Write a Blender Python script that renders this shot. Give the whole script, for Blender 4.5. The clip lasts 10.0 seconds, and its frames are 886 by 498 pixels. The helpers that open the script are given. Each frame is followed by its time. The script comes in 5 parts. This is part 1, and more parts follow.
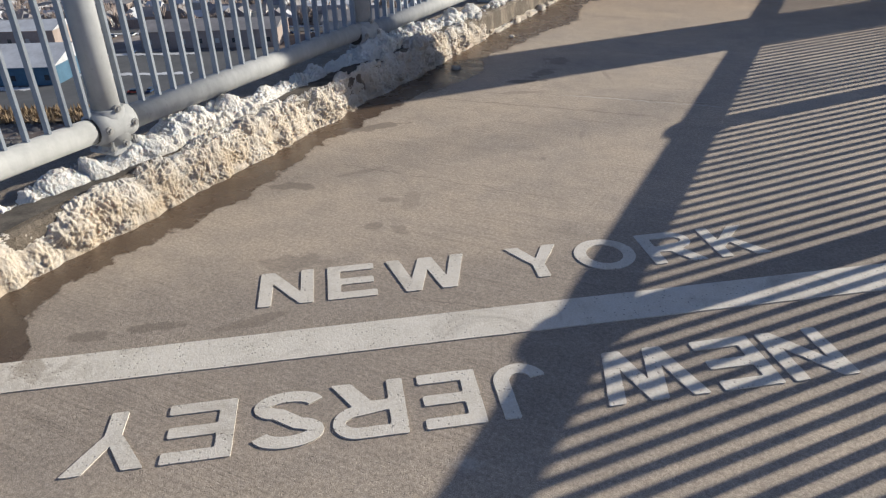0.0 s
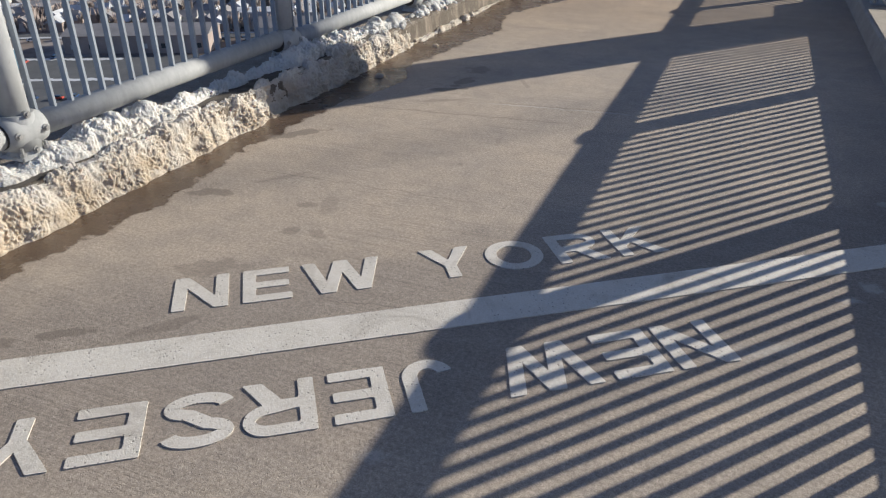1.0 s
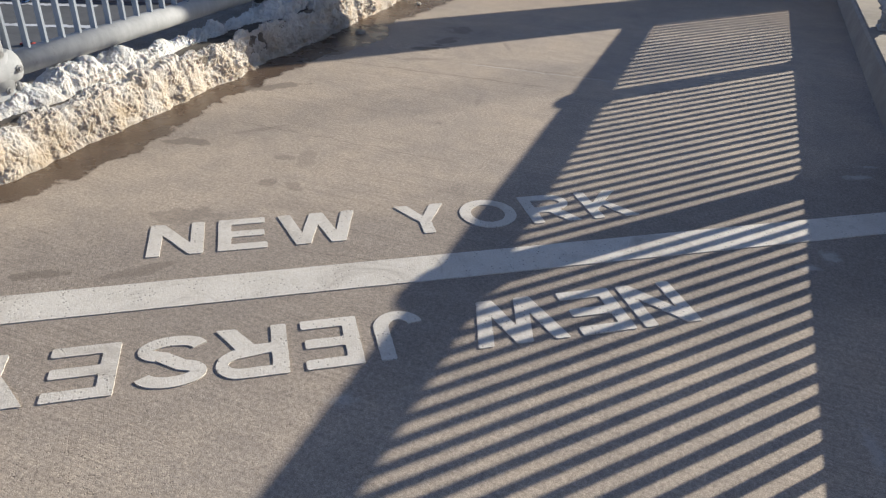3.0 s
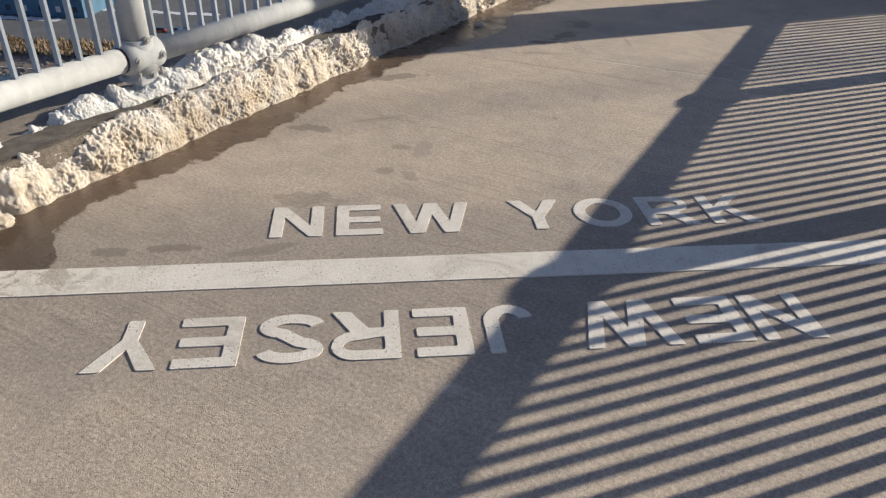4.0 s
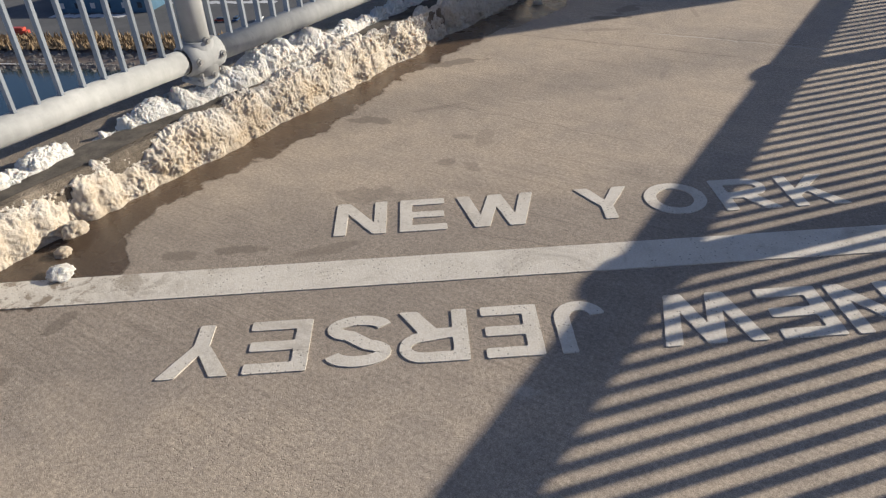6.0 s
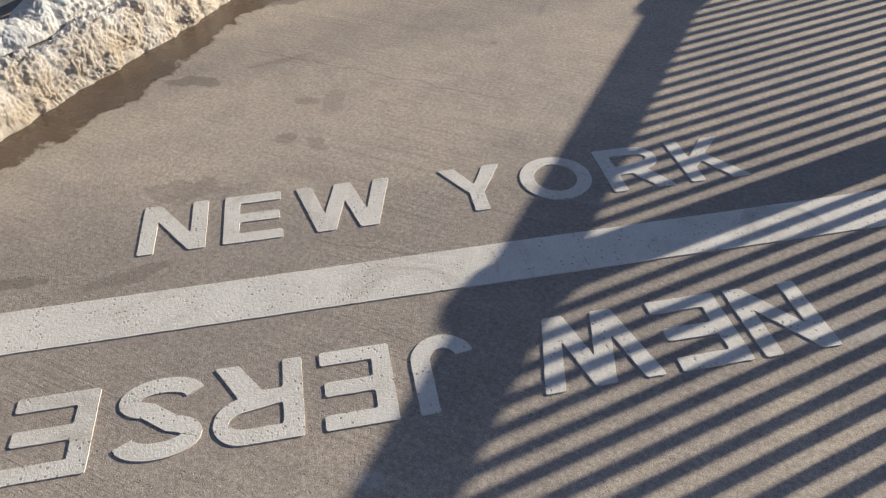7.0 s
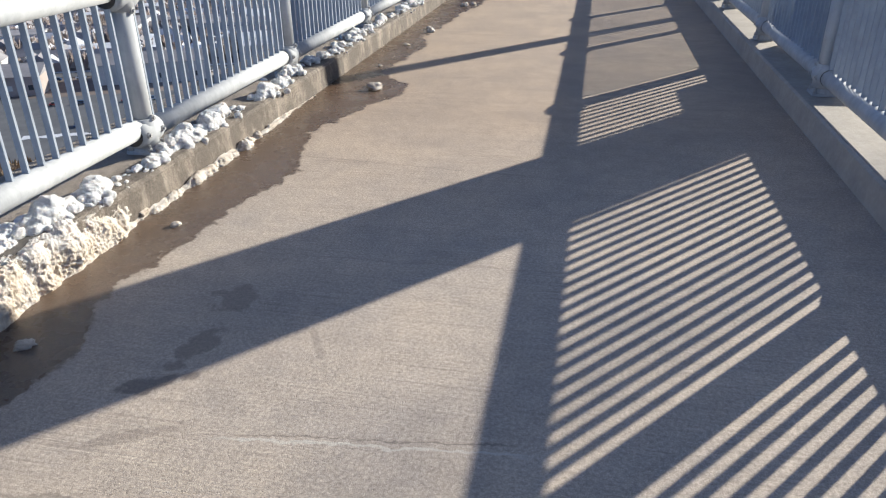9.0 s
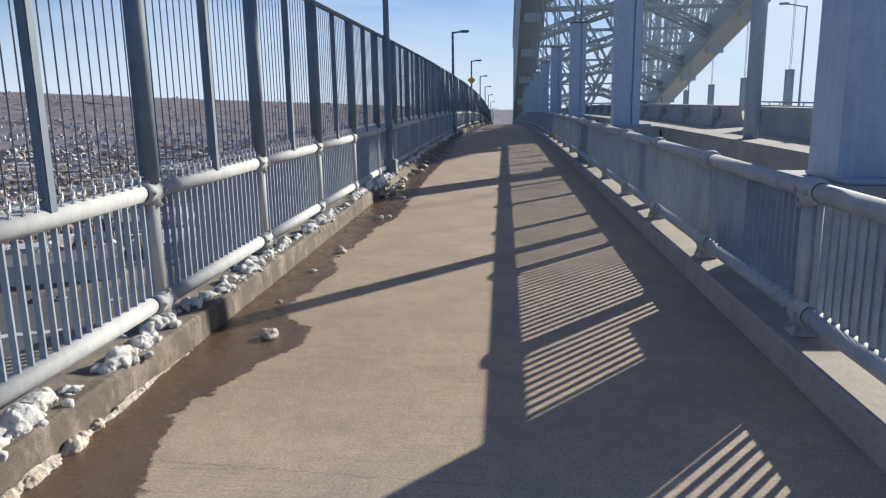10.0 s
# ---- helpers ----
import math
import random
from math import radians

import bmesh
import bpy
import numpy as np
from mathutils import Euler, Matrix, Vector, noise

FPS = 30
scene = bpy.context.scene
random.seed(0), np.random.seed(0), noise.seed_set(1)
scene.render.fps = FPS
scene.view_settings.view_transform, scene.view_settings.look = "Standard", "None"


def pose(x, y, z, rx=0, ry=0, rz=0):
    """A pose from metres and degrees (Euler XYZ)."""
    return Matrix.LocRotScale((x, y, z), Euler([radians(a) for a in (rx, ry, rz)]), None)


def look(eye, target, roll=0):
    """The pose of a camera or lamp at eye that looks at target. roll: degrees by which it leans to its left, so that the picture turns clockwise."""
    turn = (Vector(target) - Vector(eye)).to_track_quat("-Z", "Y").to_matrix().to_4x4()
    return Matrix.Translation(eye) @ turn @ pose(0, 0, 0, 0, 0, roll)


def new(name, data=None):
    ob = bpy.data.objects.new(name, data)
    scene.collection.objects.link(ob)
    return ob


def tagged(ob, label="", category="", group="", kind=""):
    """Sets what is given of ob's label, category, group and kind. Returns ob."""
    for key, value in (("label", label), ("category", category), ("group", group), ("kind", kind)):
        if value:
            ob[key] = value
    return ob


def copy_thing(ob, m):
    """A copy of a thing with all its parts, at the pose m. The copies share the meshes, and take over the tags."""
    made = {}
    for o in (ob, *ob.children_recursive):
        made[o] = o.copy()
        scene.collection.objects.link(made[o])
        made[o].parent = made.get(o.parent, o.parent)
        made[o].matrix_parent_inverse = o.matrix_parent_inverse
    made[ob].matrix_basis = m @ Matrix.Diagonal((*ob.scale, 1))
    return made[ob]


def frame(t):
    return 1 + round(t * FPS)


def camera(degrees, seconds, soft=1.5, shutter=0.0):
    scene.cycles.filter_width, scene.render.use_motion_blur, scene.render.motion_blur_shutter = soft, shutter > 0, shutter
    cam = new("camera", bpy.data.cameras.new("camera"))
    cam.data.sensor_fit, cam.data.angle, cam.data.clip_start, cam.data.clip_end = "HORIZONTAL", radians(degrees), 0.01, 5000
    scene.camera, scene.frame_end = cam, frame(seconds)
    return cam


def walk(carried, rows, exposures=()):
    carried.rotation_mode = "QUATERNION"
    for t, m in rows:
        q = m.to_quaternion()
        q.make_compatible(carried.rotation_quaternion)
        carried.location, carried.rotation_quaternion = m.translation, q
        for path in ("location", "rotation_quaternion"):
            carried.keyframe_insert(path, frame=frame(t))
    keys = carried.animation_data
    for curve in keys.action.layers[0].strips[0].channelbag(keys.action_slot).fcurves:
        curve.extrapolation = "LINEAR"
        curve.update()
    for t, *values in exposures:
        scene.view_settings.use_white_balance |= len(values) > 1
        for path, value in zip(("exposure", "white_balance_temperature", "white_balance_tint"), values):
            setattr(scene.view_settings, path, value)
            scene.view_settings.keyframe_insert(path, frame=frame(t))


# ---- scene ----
cam = camera(62.9, 10.0, soft=1.25)
PATH = [
    (0, (0.028, -0.004, 1.46), (-0.798, 1.547, 0.504), -2.2),
    (0.5, (0.133, -0.043, 1.471), (-0.624, 1.554, 0.535), -1.4),
    (1, (0.156, -0.042, 1.48), (-0.519, 1.589, 0.54), -0.3),
    (1.5, (0.188, -0.052, 1.476), (-0.378, 1.609, 0.517), 1.4),
    (2, (0.203, -0.053, 1.467), (-0.279, 1.616, 0.477), 3.0),
    (2.2, (0.202, -0.067, 1.471), (-0.269, 1.599, 0.471), 3.3),
    (3.5, (0.169, -0.099, 1.473), (-0.557, 1.449, 0.436), 2.0),
    (4, (0.143, -0.12, 1.476), (-0.693, 1.364, 0.428), 1.3),
    (4.5, (0.12, -0.142, 1.479), (-0.839, 1.27, 0.436), -0.1),
    (5, (0.101, -0.171, 1.497), (-0.982, 1.163, 0.473), -2.2),
    (5.5, (0.103, -0.16, 1.501), (-0.975, 1.184, 0.484), -3.0),
    (6.8, (-0.018, 0.399, 1.484), (-0.709, 1.756, 0.188), -1.9),
    (7, (-0.06, 0.568, 1.47), (-0.723, 1.926, 0.159), -1.6),
    (7.5, (-0.151, 1.095, 1.461), (-0.759, 2.476, 0.149), -1.1),
    (8, (-0.255, 1.706, 1.469), (-0.798, 3.18, 0.231), -0.5),
    (8.5, (-0.282, 2.359, 1.526), (-0.776, 3.949, 0.419), -1.3),
    (9, (-0.384, 2.985, 1.584), (-0.739, 4.742, 0.697), -0.6),
    (9.5, (-0.471, 3.631, 1.659), (-0.724, 5.51, 1.022), -0.6),
    (10, (-0.545, 4.266, 1.683), (-0.711, 6.217, 1.275), -0.9),
]
walk(cam, [(t, look(eye, target, roll)) for t, eye, target, roll in PATH],
     [(0, 0.52, 5590, 7), (1.5, 0.54, 5430, 7), (2, 0.67, 5400, 7), (3.5, 0.69, 5670, 7), (5.5, 0.5, 5840, 8), (7, 0.54, 5610, 7), (8, 0.73, 5430, 7), (8.5, 1.0, 5440, 7), (9, 1.05, 5350, 7), (9.5, 1.08, 5250, 7), (10, 0.69, 5450, 7)])

# ---- light ----
SUN_WAY = Vector((1.0, 1.215, 0.577)).normalized()      # towards the sun: low winter sun, ahead and over the road
SUN_ELEV = math.asin(SUN_WAY.z)
sun_lamp = bpy.data.lights.new("sun", "SUN")
sun_lamp.energy, sun_lamp.angle, sun_lamp.color = 5.0, radians(0.4), (1.0, 0.845, 0.635)
sun = new("sun", sun_lamp)
sun.matrix_world = look(SUN_WAY * 50, (0, 0, 0))
world = bpy.data.worlds.new("sky")
scene.world = world
world.use_nodes = True
wn = world.node_tree
for n in list(wn.nodes):
    wn.nodes.remove(n)
sky = wn.nodes.new("ShaderNodeTexSky")
sky.sky_type, sky.sun_disc = "NISHITA", False
sky.sun_elevation, sky.sun_rotation = SUN_ELEV, math.atan2(SUN_WAY.x, SUN_WAY.y)
sky.air_density, sky.dust_density, sky.ozone_density, sky.altitude = 1.0, 0.05, 2.5, 60
back = wn.nodes.new("ShaderNodeBackground")
back.inputs["Strength"].default_value = 0.040
wout = wn.nodes.new("ShaderNodeOutputWorld")
# thin bright haze and soft cloud banks over the blue
tc = wn.nodes.new("ShaderNodeTexCoord")
mp = wn.nodes.new("ShaderNodeMapping")
mp.inputs["Scale"].default_value = (1.0, 1.0, 4.5)
cn = wn.nodes.new("ShaderNodeTexNoise")
cn.inputs["Scale"].default_value, cn.inputs["Detail"].default_value, cn.inputs["Distortion"].default_value = 2.3, 6.0, 0.4
cr = wn.nodes.new("ShaderNodeValToRGB")
cr.color_ramp.elements[0].position, cr.color_ramp.elements[1].position = 0.47, 0.74
cr.color_ramp.elements[1].color = (0.75, 0.75, 0.75, 1)
mx = wn.nodes.new("ShaderNodeMix")
mx.data_type = "RGBA"
mx.inputs[7].default_value = (11.0, 11.4, 12.2, 1)
wn.links.new(tc.outputs["Generated"], mp.inputs["Vector"])
wn.links.new(mp.outputs[0], cn.inputs["Vector"])
wn.links.new(cn.outputs["Fac"], cr.inputs["Fac"])
wn.links.new(cr.outputs["Color"], mx.inputs[0])
cool = wn.nodes.new("ShaderNodeMix")
cool.data_type, cool.blend_type = "RGBA", "MULTIPLY"
cool.inputs[0].default_value = 1.0
cool.inputs[7].default_value = (0.53, 0.885, 1.40, 1)
wn.links.new(sky.outputs[0], cool.inputs[6])
sepw = wn.nodes.new("ShaderNodeSeparateXYZ")
hz = wn.nodes.new("ShaderNodeValToRGB")
hz.color_ramp.elements[0].position, hz.color_ramp.elements[0].color = 0.02, (0.95, 0.95, 0.95, 1)
hz.color_ramp.elements[1].position, hz.color_ramp.elements[1].color = 0.21, (0, 0, 0, 1)
haze = wn.nodes.new("ShaderNodeMix")
haze.data_type = "RGBA"
haze.inputs[7].default_value = (12.3, 12.3, 12.4, 1)
wn.links.new(tc.outputs["Generated"], sepw.inputs[0])
ragged = wn.nodes.new("ShaderNodeMath")          # the haze's upper rim is uneven
ragged.operation = "MULTIPLY_ADD"
ragged.inputs[1].default_value = -0.16
lifted = wn.nodes.new("ShaderNodeMath")
lifted.operation = "ADD"
lifted.inputs[1].default_value = 0.08
wn.links.new(cn.outputs["Fac"], ragged.inputs[0])
wn.links.new(sepw.outputs["Z"], lifted.inputs[0])
wn.links.new(lifted.outputs[0], ragged.inputs[2])
wn.links.new(ragged.outputs[0], hz.inputs["Fac"])
sunward = wn.nodes.new("ShaderNodeVectorMath")
sunward.operation = "DOT_PRODUCT"
sunward.inputs[1].default_value = SUN_WAY
wn.links.new(tc.outputs["Generated"], sunward.inputs[0])
aureole = wn.nodes.new("ShaderNodeValToRGB")     # pale veil of sky round the sun
aureole.color_ramp.elements[0].position, aureole.color_ramp.elements[0].color = 0.70, (0, 0, 0, 1)
aureole.color_ramp.elements[1].position, aureole.color_ramp.elements[1].color = 0.90, (0.95, 0.95, 0.95, 1)
wn.links.new(sunward.outputs["Value"], aureole.inputs["Fac"])
veil = wn.nodes.new("ShaderNodeMath")
veil.operation = "MAXIMUM"
wn.links.new(hz.outputs["Color"], veil.inputs[0])
wn.links.new(aureole.outputs["Color"], veil.inputs[1])
wn.links.new(veil.outputs[0], haze.inputs[0])
wn.links.new(cool.outputs[2], haze.inputs[6])
wn.links.new(haze.outputs[2], mx.inputs[6])
wn.links.new(mx.outputs[2], back.inputs["Color"])
wn.links.new(back.outputs[0], wout.inputs["Surface"])


# ---- materials ----
class Mat:
    """A small wrapper to write node materials in few lines."""

    def __init__(self, name, rough=0.7, metal=0.0, spec=0.5):
        self.m = bpy.data.materials.new(name)
        self.m.use_nodes = True
        self.t = self.m.node_tree
        self.b = self.t.nodes["Principled BSDF"]
        self.b.inputs["Roughness"].default_value = rough
        self.b.inputs["Metallic"].default_value = metal
        self.b.inputs["Specular IOR Level"].default_value = spec
        self.geo = self.t.nodes.new("ShaderNodeNewGeometry")
        self.info = self.t.nodes.new("ShaderNodeObjectInfo")

    def node(self, kind, **values):
        n = self.t.nodes.new(kind)
        for key, value in values.items():
            n.inputs[key.replace("_", " ")].default_value = value
        return n

    def link(self, a, b):
        self.t.links.new(a, b)

    def pos(self):
        return self.geo.outputs["Position"]

    def scaled(self, sx, sy, sz, rot=0.0):
        n = self.t.nodes.new("ShaderNodeMapping")
        n.inputs["Scale"].default_value = (sx, sy, sz)
        n.inputs["Rotation"].default_value = (0, 0, rot)
        self.link(self.pos(), n.inputs["Vector"])
        return n.outputs[0]

    def noise(self, scale, detail=4.0, rough=0.55, vec=None, dist=0.0):
        n = self.node("ShaderNodeTexNoise", Scale=scale, Detail=detail, Roughness=rough, Distortion=dist)
        self.link(vec or self.pos(), n.inputs["Vector"])
        return n.outputs["Fac"]

    def ramp(self, fac, stops):
        n = self.t.nodes.new("ShaderNodeValToRGB")
        e = n.color_ramp.elements
        while len(e) < len(stops):
            e.new(0.5)
        for el, (p, c) in zip(e, stops):
            el.position = p
            el.color = (c, c, c, 1) if not isinstance(c, tuple) else (*c, 1)
        self.link(fac, n.inputs["Fac"])
        return n.outputs["Color"]

    def mix(self, fac, a, b, mode="MIX"):
        n = self.t.nodes.new("ShaderNodeMix")
        n.data_type, n.blend_type = "RGBA", mode
        for sock, v in ((n.inputs[0], fac), (n.inputs[6], a), (n.inputs[7], b)):
            if isinstance(v, tuple):
                sock.default_value = (*v, 1)
            elif isinstance(v, (int, float)):
                sock.default_value = v
            else:
                self.link(v, sock)
        return n.outputs[2]

    def math(self, op, a, b=0.0, c=None):
        n = self.t.nodes.new("ShaderNodeMath")
        n.operation = op
        for i, v in enumerate((a, b, c)):
            if v is None:
                continue
            if isinstance(v, (int, float)):
                n.inputs[i].default_value = v
            else:
                self.link(v, n.inputs[i])
        return n.outputs[0]

    def bump(self, height, strength=0.3, dist=0.01):
        n = self.node("ShaderNodeBump", Strength=strength, Distance=dist)
        self.link(height, n.inputs["Height"])
        self.link(n.outputs[0], self.b.inputs["Normal"])

    def color(self, c):
        if isinstance(c, tuple):
            self.b.inputs["Base Color"].default_value = (*c, 1)
        else:
            self.link(c, self.b.inputs["Base Color"])
        return self

    def rough(self, r):
        self.link(r, self.b.inputs["Roughness"])
        return self


BROOM = 1.0       # the strokes run square across the walkway


def concrete_floor():
    """Broom-finished tan concrete, with a wet margin along the kerb, stains and hairline marks."""
    k = Mat("walkway_concrete", 0.85, spec=0.35)
    sep = k.t.nodes.new("ShaderNodeSeparateXYZ")
    k.link(k.pos(), sep.inputs[0])
    x, y = sep.outputs["X"], sep.outputs["Y"]
    base = k.ramp(k.noise(1.5, 6, 0.62), [(0.32, (0.385, 0.325, 0.268)), (0.5, (0.44, 0.365, 0.290)), (0.68, (0.495, 0.405, 0.312))])
    # browner, more trodden concrete past the lettering
    base = k.mix(k.ramp(k.math("MULTIPLY_ADD", y, 0.1, k.math("MULTIPLY", k.noise(0.8, 3), 0.1)), [(0.66, 0.0), (0.90, 1.0)]), base, k.mix(1.0, base, (0.90, 0.83, 0.75), "MULTIPLY"))
    # sealed, greyer concrete round the lettering
    vv = k.math("ADD", k.math("MULTIPLY", k.math("ADD", x, 1.193), -0.5835), k.math("MULTIPLY", k.math("SUBTRACT", y, 1.794), 0.812))
    away = k.math("MULTIPLY_ADD", k.math("SUBTRACT", k.noise(3.0, 5, 0.65), 0.5), 0.5, k.math("ABSOLUTE", k.math("ADD", vv, 0.1)))
    seal = k.ramp(away, [(0.38, 0.75), (0.75, 0.0)])
    base = k.mix(seal, base, (0.285, 0.242, 0.205))
    grain = k.noise(260, 3, 0.75)
    base = k.mix(0.48, base, k.ramp(grain, [(0.34, 0.15), (0.68, 0.85)]), "OVERLAY")
    mott = k.noise(9, 5, 0.65)
    base = k.mix(0.35, base, k.ramp(mott, [(0.3, 0.36), (0.7, 0.62)]), "OVERLAY")
    coarse = k.noise(70, 4, 0.75)
    base = k.mix(0.55, base, k.ramp(coarse, [(0.34, 0.25), (0.68, 0.75)]), "OVERLAY")
    # broom lines across the walkway, in broken groups
    grp = k.ramp(k.noise(1.6, 3, 0.6), [(0.40, 0.15), (0.62, 1.0)])
    broom = k.noise(1.0, 3, 0.6, k.scaled(1.6, 105, 1, radians(BROOM)))
    lines = k.ramp(broom, [(0.30, 0.28), (0.48, 0.52), (0.7, 0.62)])
    base = k.mix(k.math("MULTIPLY", grp, 0.45), base, lines, "OVERLAY")
    streak = k.math("MULTIPLY", k.ramp(k.noise(1.0, 2, 0.5, k.scaled(0.45, 30, 1, radians(BROOM))), [(0.60, 0.0), (0.66, 1.0)]), k.ramp(k.noise(0.9, 2), [(0.42, 0.0), (0.56, 1.0)]))
    base = k.mix(k.math("MULTIPLY", streak, 0.16), base, (0.19, 0.155, 0.13))
    # hairline cracks, some filled with pale dust
    wob = k.math("SUBTRACT", k.noise(7, 6, 0.7), 0.5)
    for x0, x1, ya, slope, width, tint, amt in ((-1.5, -0.45, 4.69, 0.10, 0.006, (0.55, 0.50, 0.43), 0.7), (-1.45, -0.5, 4.72, 0.12, 0.004, (0.15, 0.125, 0.1), 0.6), (-2.3, -0.6, 7.27, -0.09, 0.004, (0.17, 0.14, 0.115), 0.5),
                                                (-2.4, -0.8, 4.33, 0.10, 0.007, (0.18, 0.15, 0.12), 0.5), (-1.2, -0.4, 2.06, 0.25, 0.003, (0.16, 0.13, 0.11), 0.6), (-2.2, -0.9, 3.02, 0.02, 0.004, (0.18, 0.15, 0.12), 0.5),
                                                (-2.0, -0.3, 5.95, 0.03, 0.004, (0.2, 0.16, 0.13), 0.35), (-2.2, 0.9, 8.9, 0.02, 0.005, (0.2, 0.16, 0.13), 0.35), (-2.2, 1.0, 12.0, 0.0, 0.008, (0.16, 0.13, 0.11), 0.5)):
        f = k.math("SUBTRACT", y, k.math("MULTIPLY_ADD", x, slope, ya - slope * (x0 + x1) / 2))
        f = k.math("ABSOLUTE", k.math("MULTIPLY_ADD", wob, 0.10, f))
        on = k.ramp(k.math("MULTIPLY_ADD", k.math("ABSOLUTE", k.math("SUBTRACT", x, (x0 + x1) / 2)), 1.0 / (x1 - x0), 0.0), [(0.42, 1.0), (0.52, 0.0)])
        ln = k.ramp(k.math("DIVIDE", f, width * 10), [(0.06, 1.0), (0.14, 0.0)])
        base = k.mix(k.math("MULTIPLY", k.math("MULTIPLY", ln, on), amt), base, tint)
    # pores
    vor = k.node("ShaderNodeTexVoronoi", Scale=55.0)
    k.link(k.pos(), vor.inputs["Vector"])
    pore = k.ramp(vor.outputs["Distance"], [(0.06, 1.0), (0.12, 0.0)])
    pmask = k.ramp(k.noise(6, 2), [(0.52, 0.0), (0.6, 1.0)])
    base = k.mix(k.math("MULTIPLY", k.math("MULTIPLY", pore, pmask), 0.6), base, (0.16, 0.13, 0.11))
    # coarse open grain in patches
    vor2 = k.node("ShaderNodeTexVoronoi", Scale=120.0)
    k.link(k.pos(), vor2.inputs["Vector"])
    crumb = k.ramp(vor2.outputs["Distance"], [(0.16, 1.0), (0.34, 0.0)])
    open_ = k.ramp(k.noise(2.3, 5, 0.7), [(0.44, 0.12), (0.62, 1.0)])
    rasp = k.math("MULTIPLY", k.math("MULTIPLY", crumb, open_), k.ramp(k.noise(33, 3, 0.7), [(0.42, 0.0), (0.58, 1.0)]))
    base = k.mix(k.math("MULTIPLY", rasp, 0.7), base, (0.18, 0.145, 0.112))
    # tyre and foot scuffs
    scuff = k.ramp(k.noise(2.4, 6, 0.75, k.scaled(1.6, 0.7, 1), 0.5), [(0.58, 0.0), (0.72, 1.0)])
    base = k.mix(k.math("MULTIPLY", scuff, 0.10), base, (0.21, 0.17, 0.135))
    speck = k.ramp(k.noise(95, 2, 0.6), [(0.72, 0.0), (0.76, 1.0)])
    base = k.mix(k.math("MULTIPLY", speck, 0.5), base, (0.12, 0.10, 0.085))
    # old damp stains
    st = k.ramp(k.noise(1.7, 4, 0.7, k.scaled(1.0, 1.5, 1), 0.6), [(0.60, 0.0), (0.70, 1.0)])
    base = k.mix(k.math("MULTIPLY", st, 0.07), base, (0.2, 0.165, 0.135))
    # grey dust round the painted line: cooler concrete
    # wet margin: its edge wanders along the kerb
    yy = k.math("MULTIPLY_ADD", y, 1 / 24.0, 4 / 24.0)
    edge = k.ramp(yy, [(0.0000, 0.3), (0.1250, 0.25), (0.1750, 0.12), (0.1896, 0.15), (0.1992, 0.36), (0.2083, 0.5), (0.2142, 0.5), (0.2167, 0.3), (0.2283, 0.2), (0.2500, 0.25),
                       (0.2667, 0.31), (0.3029, 0.23), (0.3417, 0.26), (0.3625, 0.43), (0.3771, 0.43), (0.3917, 0.28), (0.4333, 0.43), (0.4604, 0.54), (0.4917, 0.32), (0.5079, 0.42),
                       (0.5417, 0.71), (0.5583, 0.7), (0.5729, 0.32), (0.6333, 0.48), (0.6608, 0.3), (0.7000, 0.43), (0.7333, 0.42), (0.7708, 0.6), (1.0000, 0.5)])
    off = k.math("MULTIPLY_ADD", k.math("SUBTRACT", k.noise(5.5, 6, 0.65), 0.5), 0.3, k.math("MULTIPLY_ADD", edge, 1.0, -2.68))
    d = k.math("SUBTRACT", off, x)
    wet = k.ramp(k.math("MULTIPLY_ADD", d, 1.0, 0.5), [(0.495, 0.0), (0.512, 1.0)])
    damp = k.ramp(k.math("MULTIPLY_ADD", d, 1.0, 0.5), [(0.40, 0.0), (0.52, 0.22)])
    base = k.mix(damp, base, k.mix(1.0, base, (0.8, 0.76, 0.74), "MULTIPLY"))
    base = k.mix(wet, base, k.mix(1.0, base, (0.31, 0.265, 0.23), "MULTIPLY"))
    # damp marks beside the letters
    for cx, cy, rx, ry, rot, amt in ((-2.10, 1.28, 0.085, 0.035, 0.6, 0.6), (-1.93, 1.42, 0.10, 0.03, 0.55, 0.6), (-2.25, 2.64, 0.13, 0.05, 0.55, 0.55), (-2.0, 2.98, 0.16, 0.02, 0.9, 0.3), (-2.32, 3.6, 0.22, 0.06, 0.75, 0.6),
                                     (-1.75, 2.02, 0.15, 0.07, 0.5, 0.35), (-1.62, 1.6, 0.16, 0.03, 0.9, 0.45), (-2.13, 0.80, 0.03, 0.08, 0.2, 0.6), (-2.05, 0.52, 0.05, 0.05, 0.2, 0.5), (-2.08, 0.42, 0.05, 0.13, 0.3, 0.4),
                                     (-1.8, 5.12, 0.07, 0.16, -0.25, 0.55), (-1.82, 5.5, 0.1, 0.13, 0.4, 0.45), (-1.83, 4.86, 0.14, 0.05, 0.5, 0.7), (-1.75, 4.6, 0.2, 0.03, 0.5, 0.35), (-1.5, 2.45, 0.05, 0.05, 0.0, 0.35), (-1.6, 2.75, 0.05, 0.12, 0.4, 0.25),
                                     (-2.0, 0.42, 0.02, 0.16, 0.56, 0.3), (-1.70, 2.71, 0.05, 0.03, 0.3, 0.4), (-1.62, 2.43, 0.04, 0.05, 0.2, 0.4), (-1.12, 3.91, 0.02, 0.08, 0.3, 0.25), (-1.2, 3.5, 0.03, 0.03, 0.0, 0.3), (-1.33, 5.2, 0.02, 0.14, 0.5, 0.3)):
        m = k.t.nodes.new("ShaderNodeMapping")
        m.vector_type = "TEXTURE"
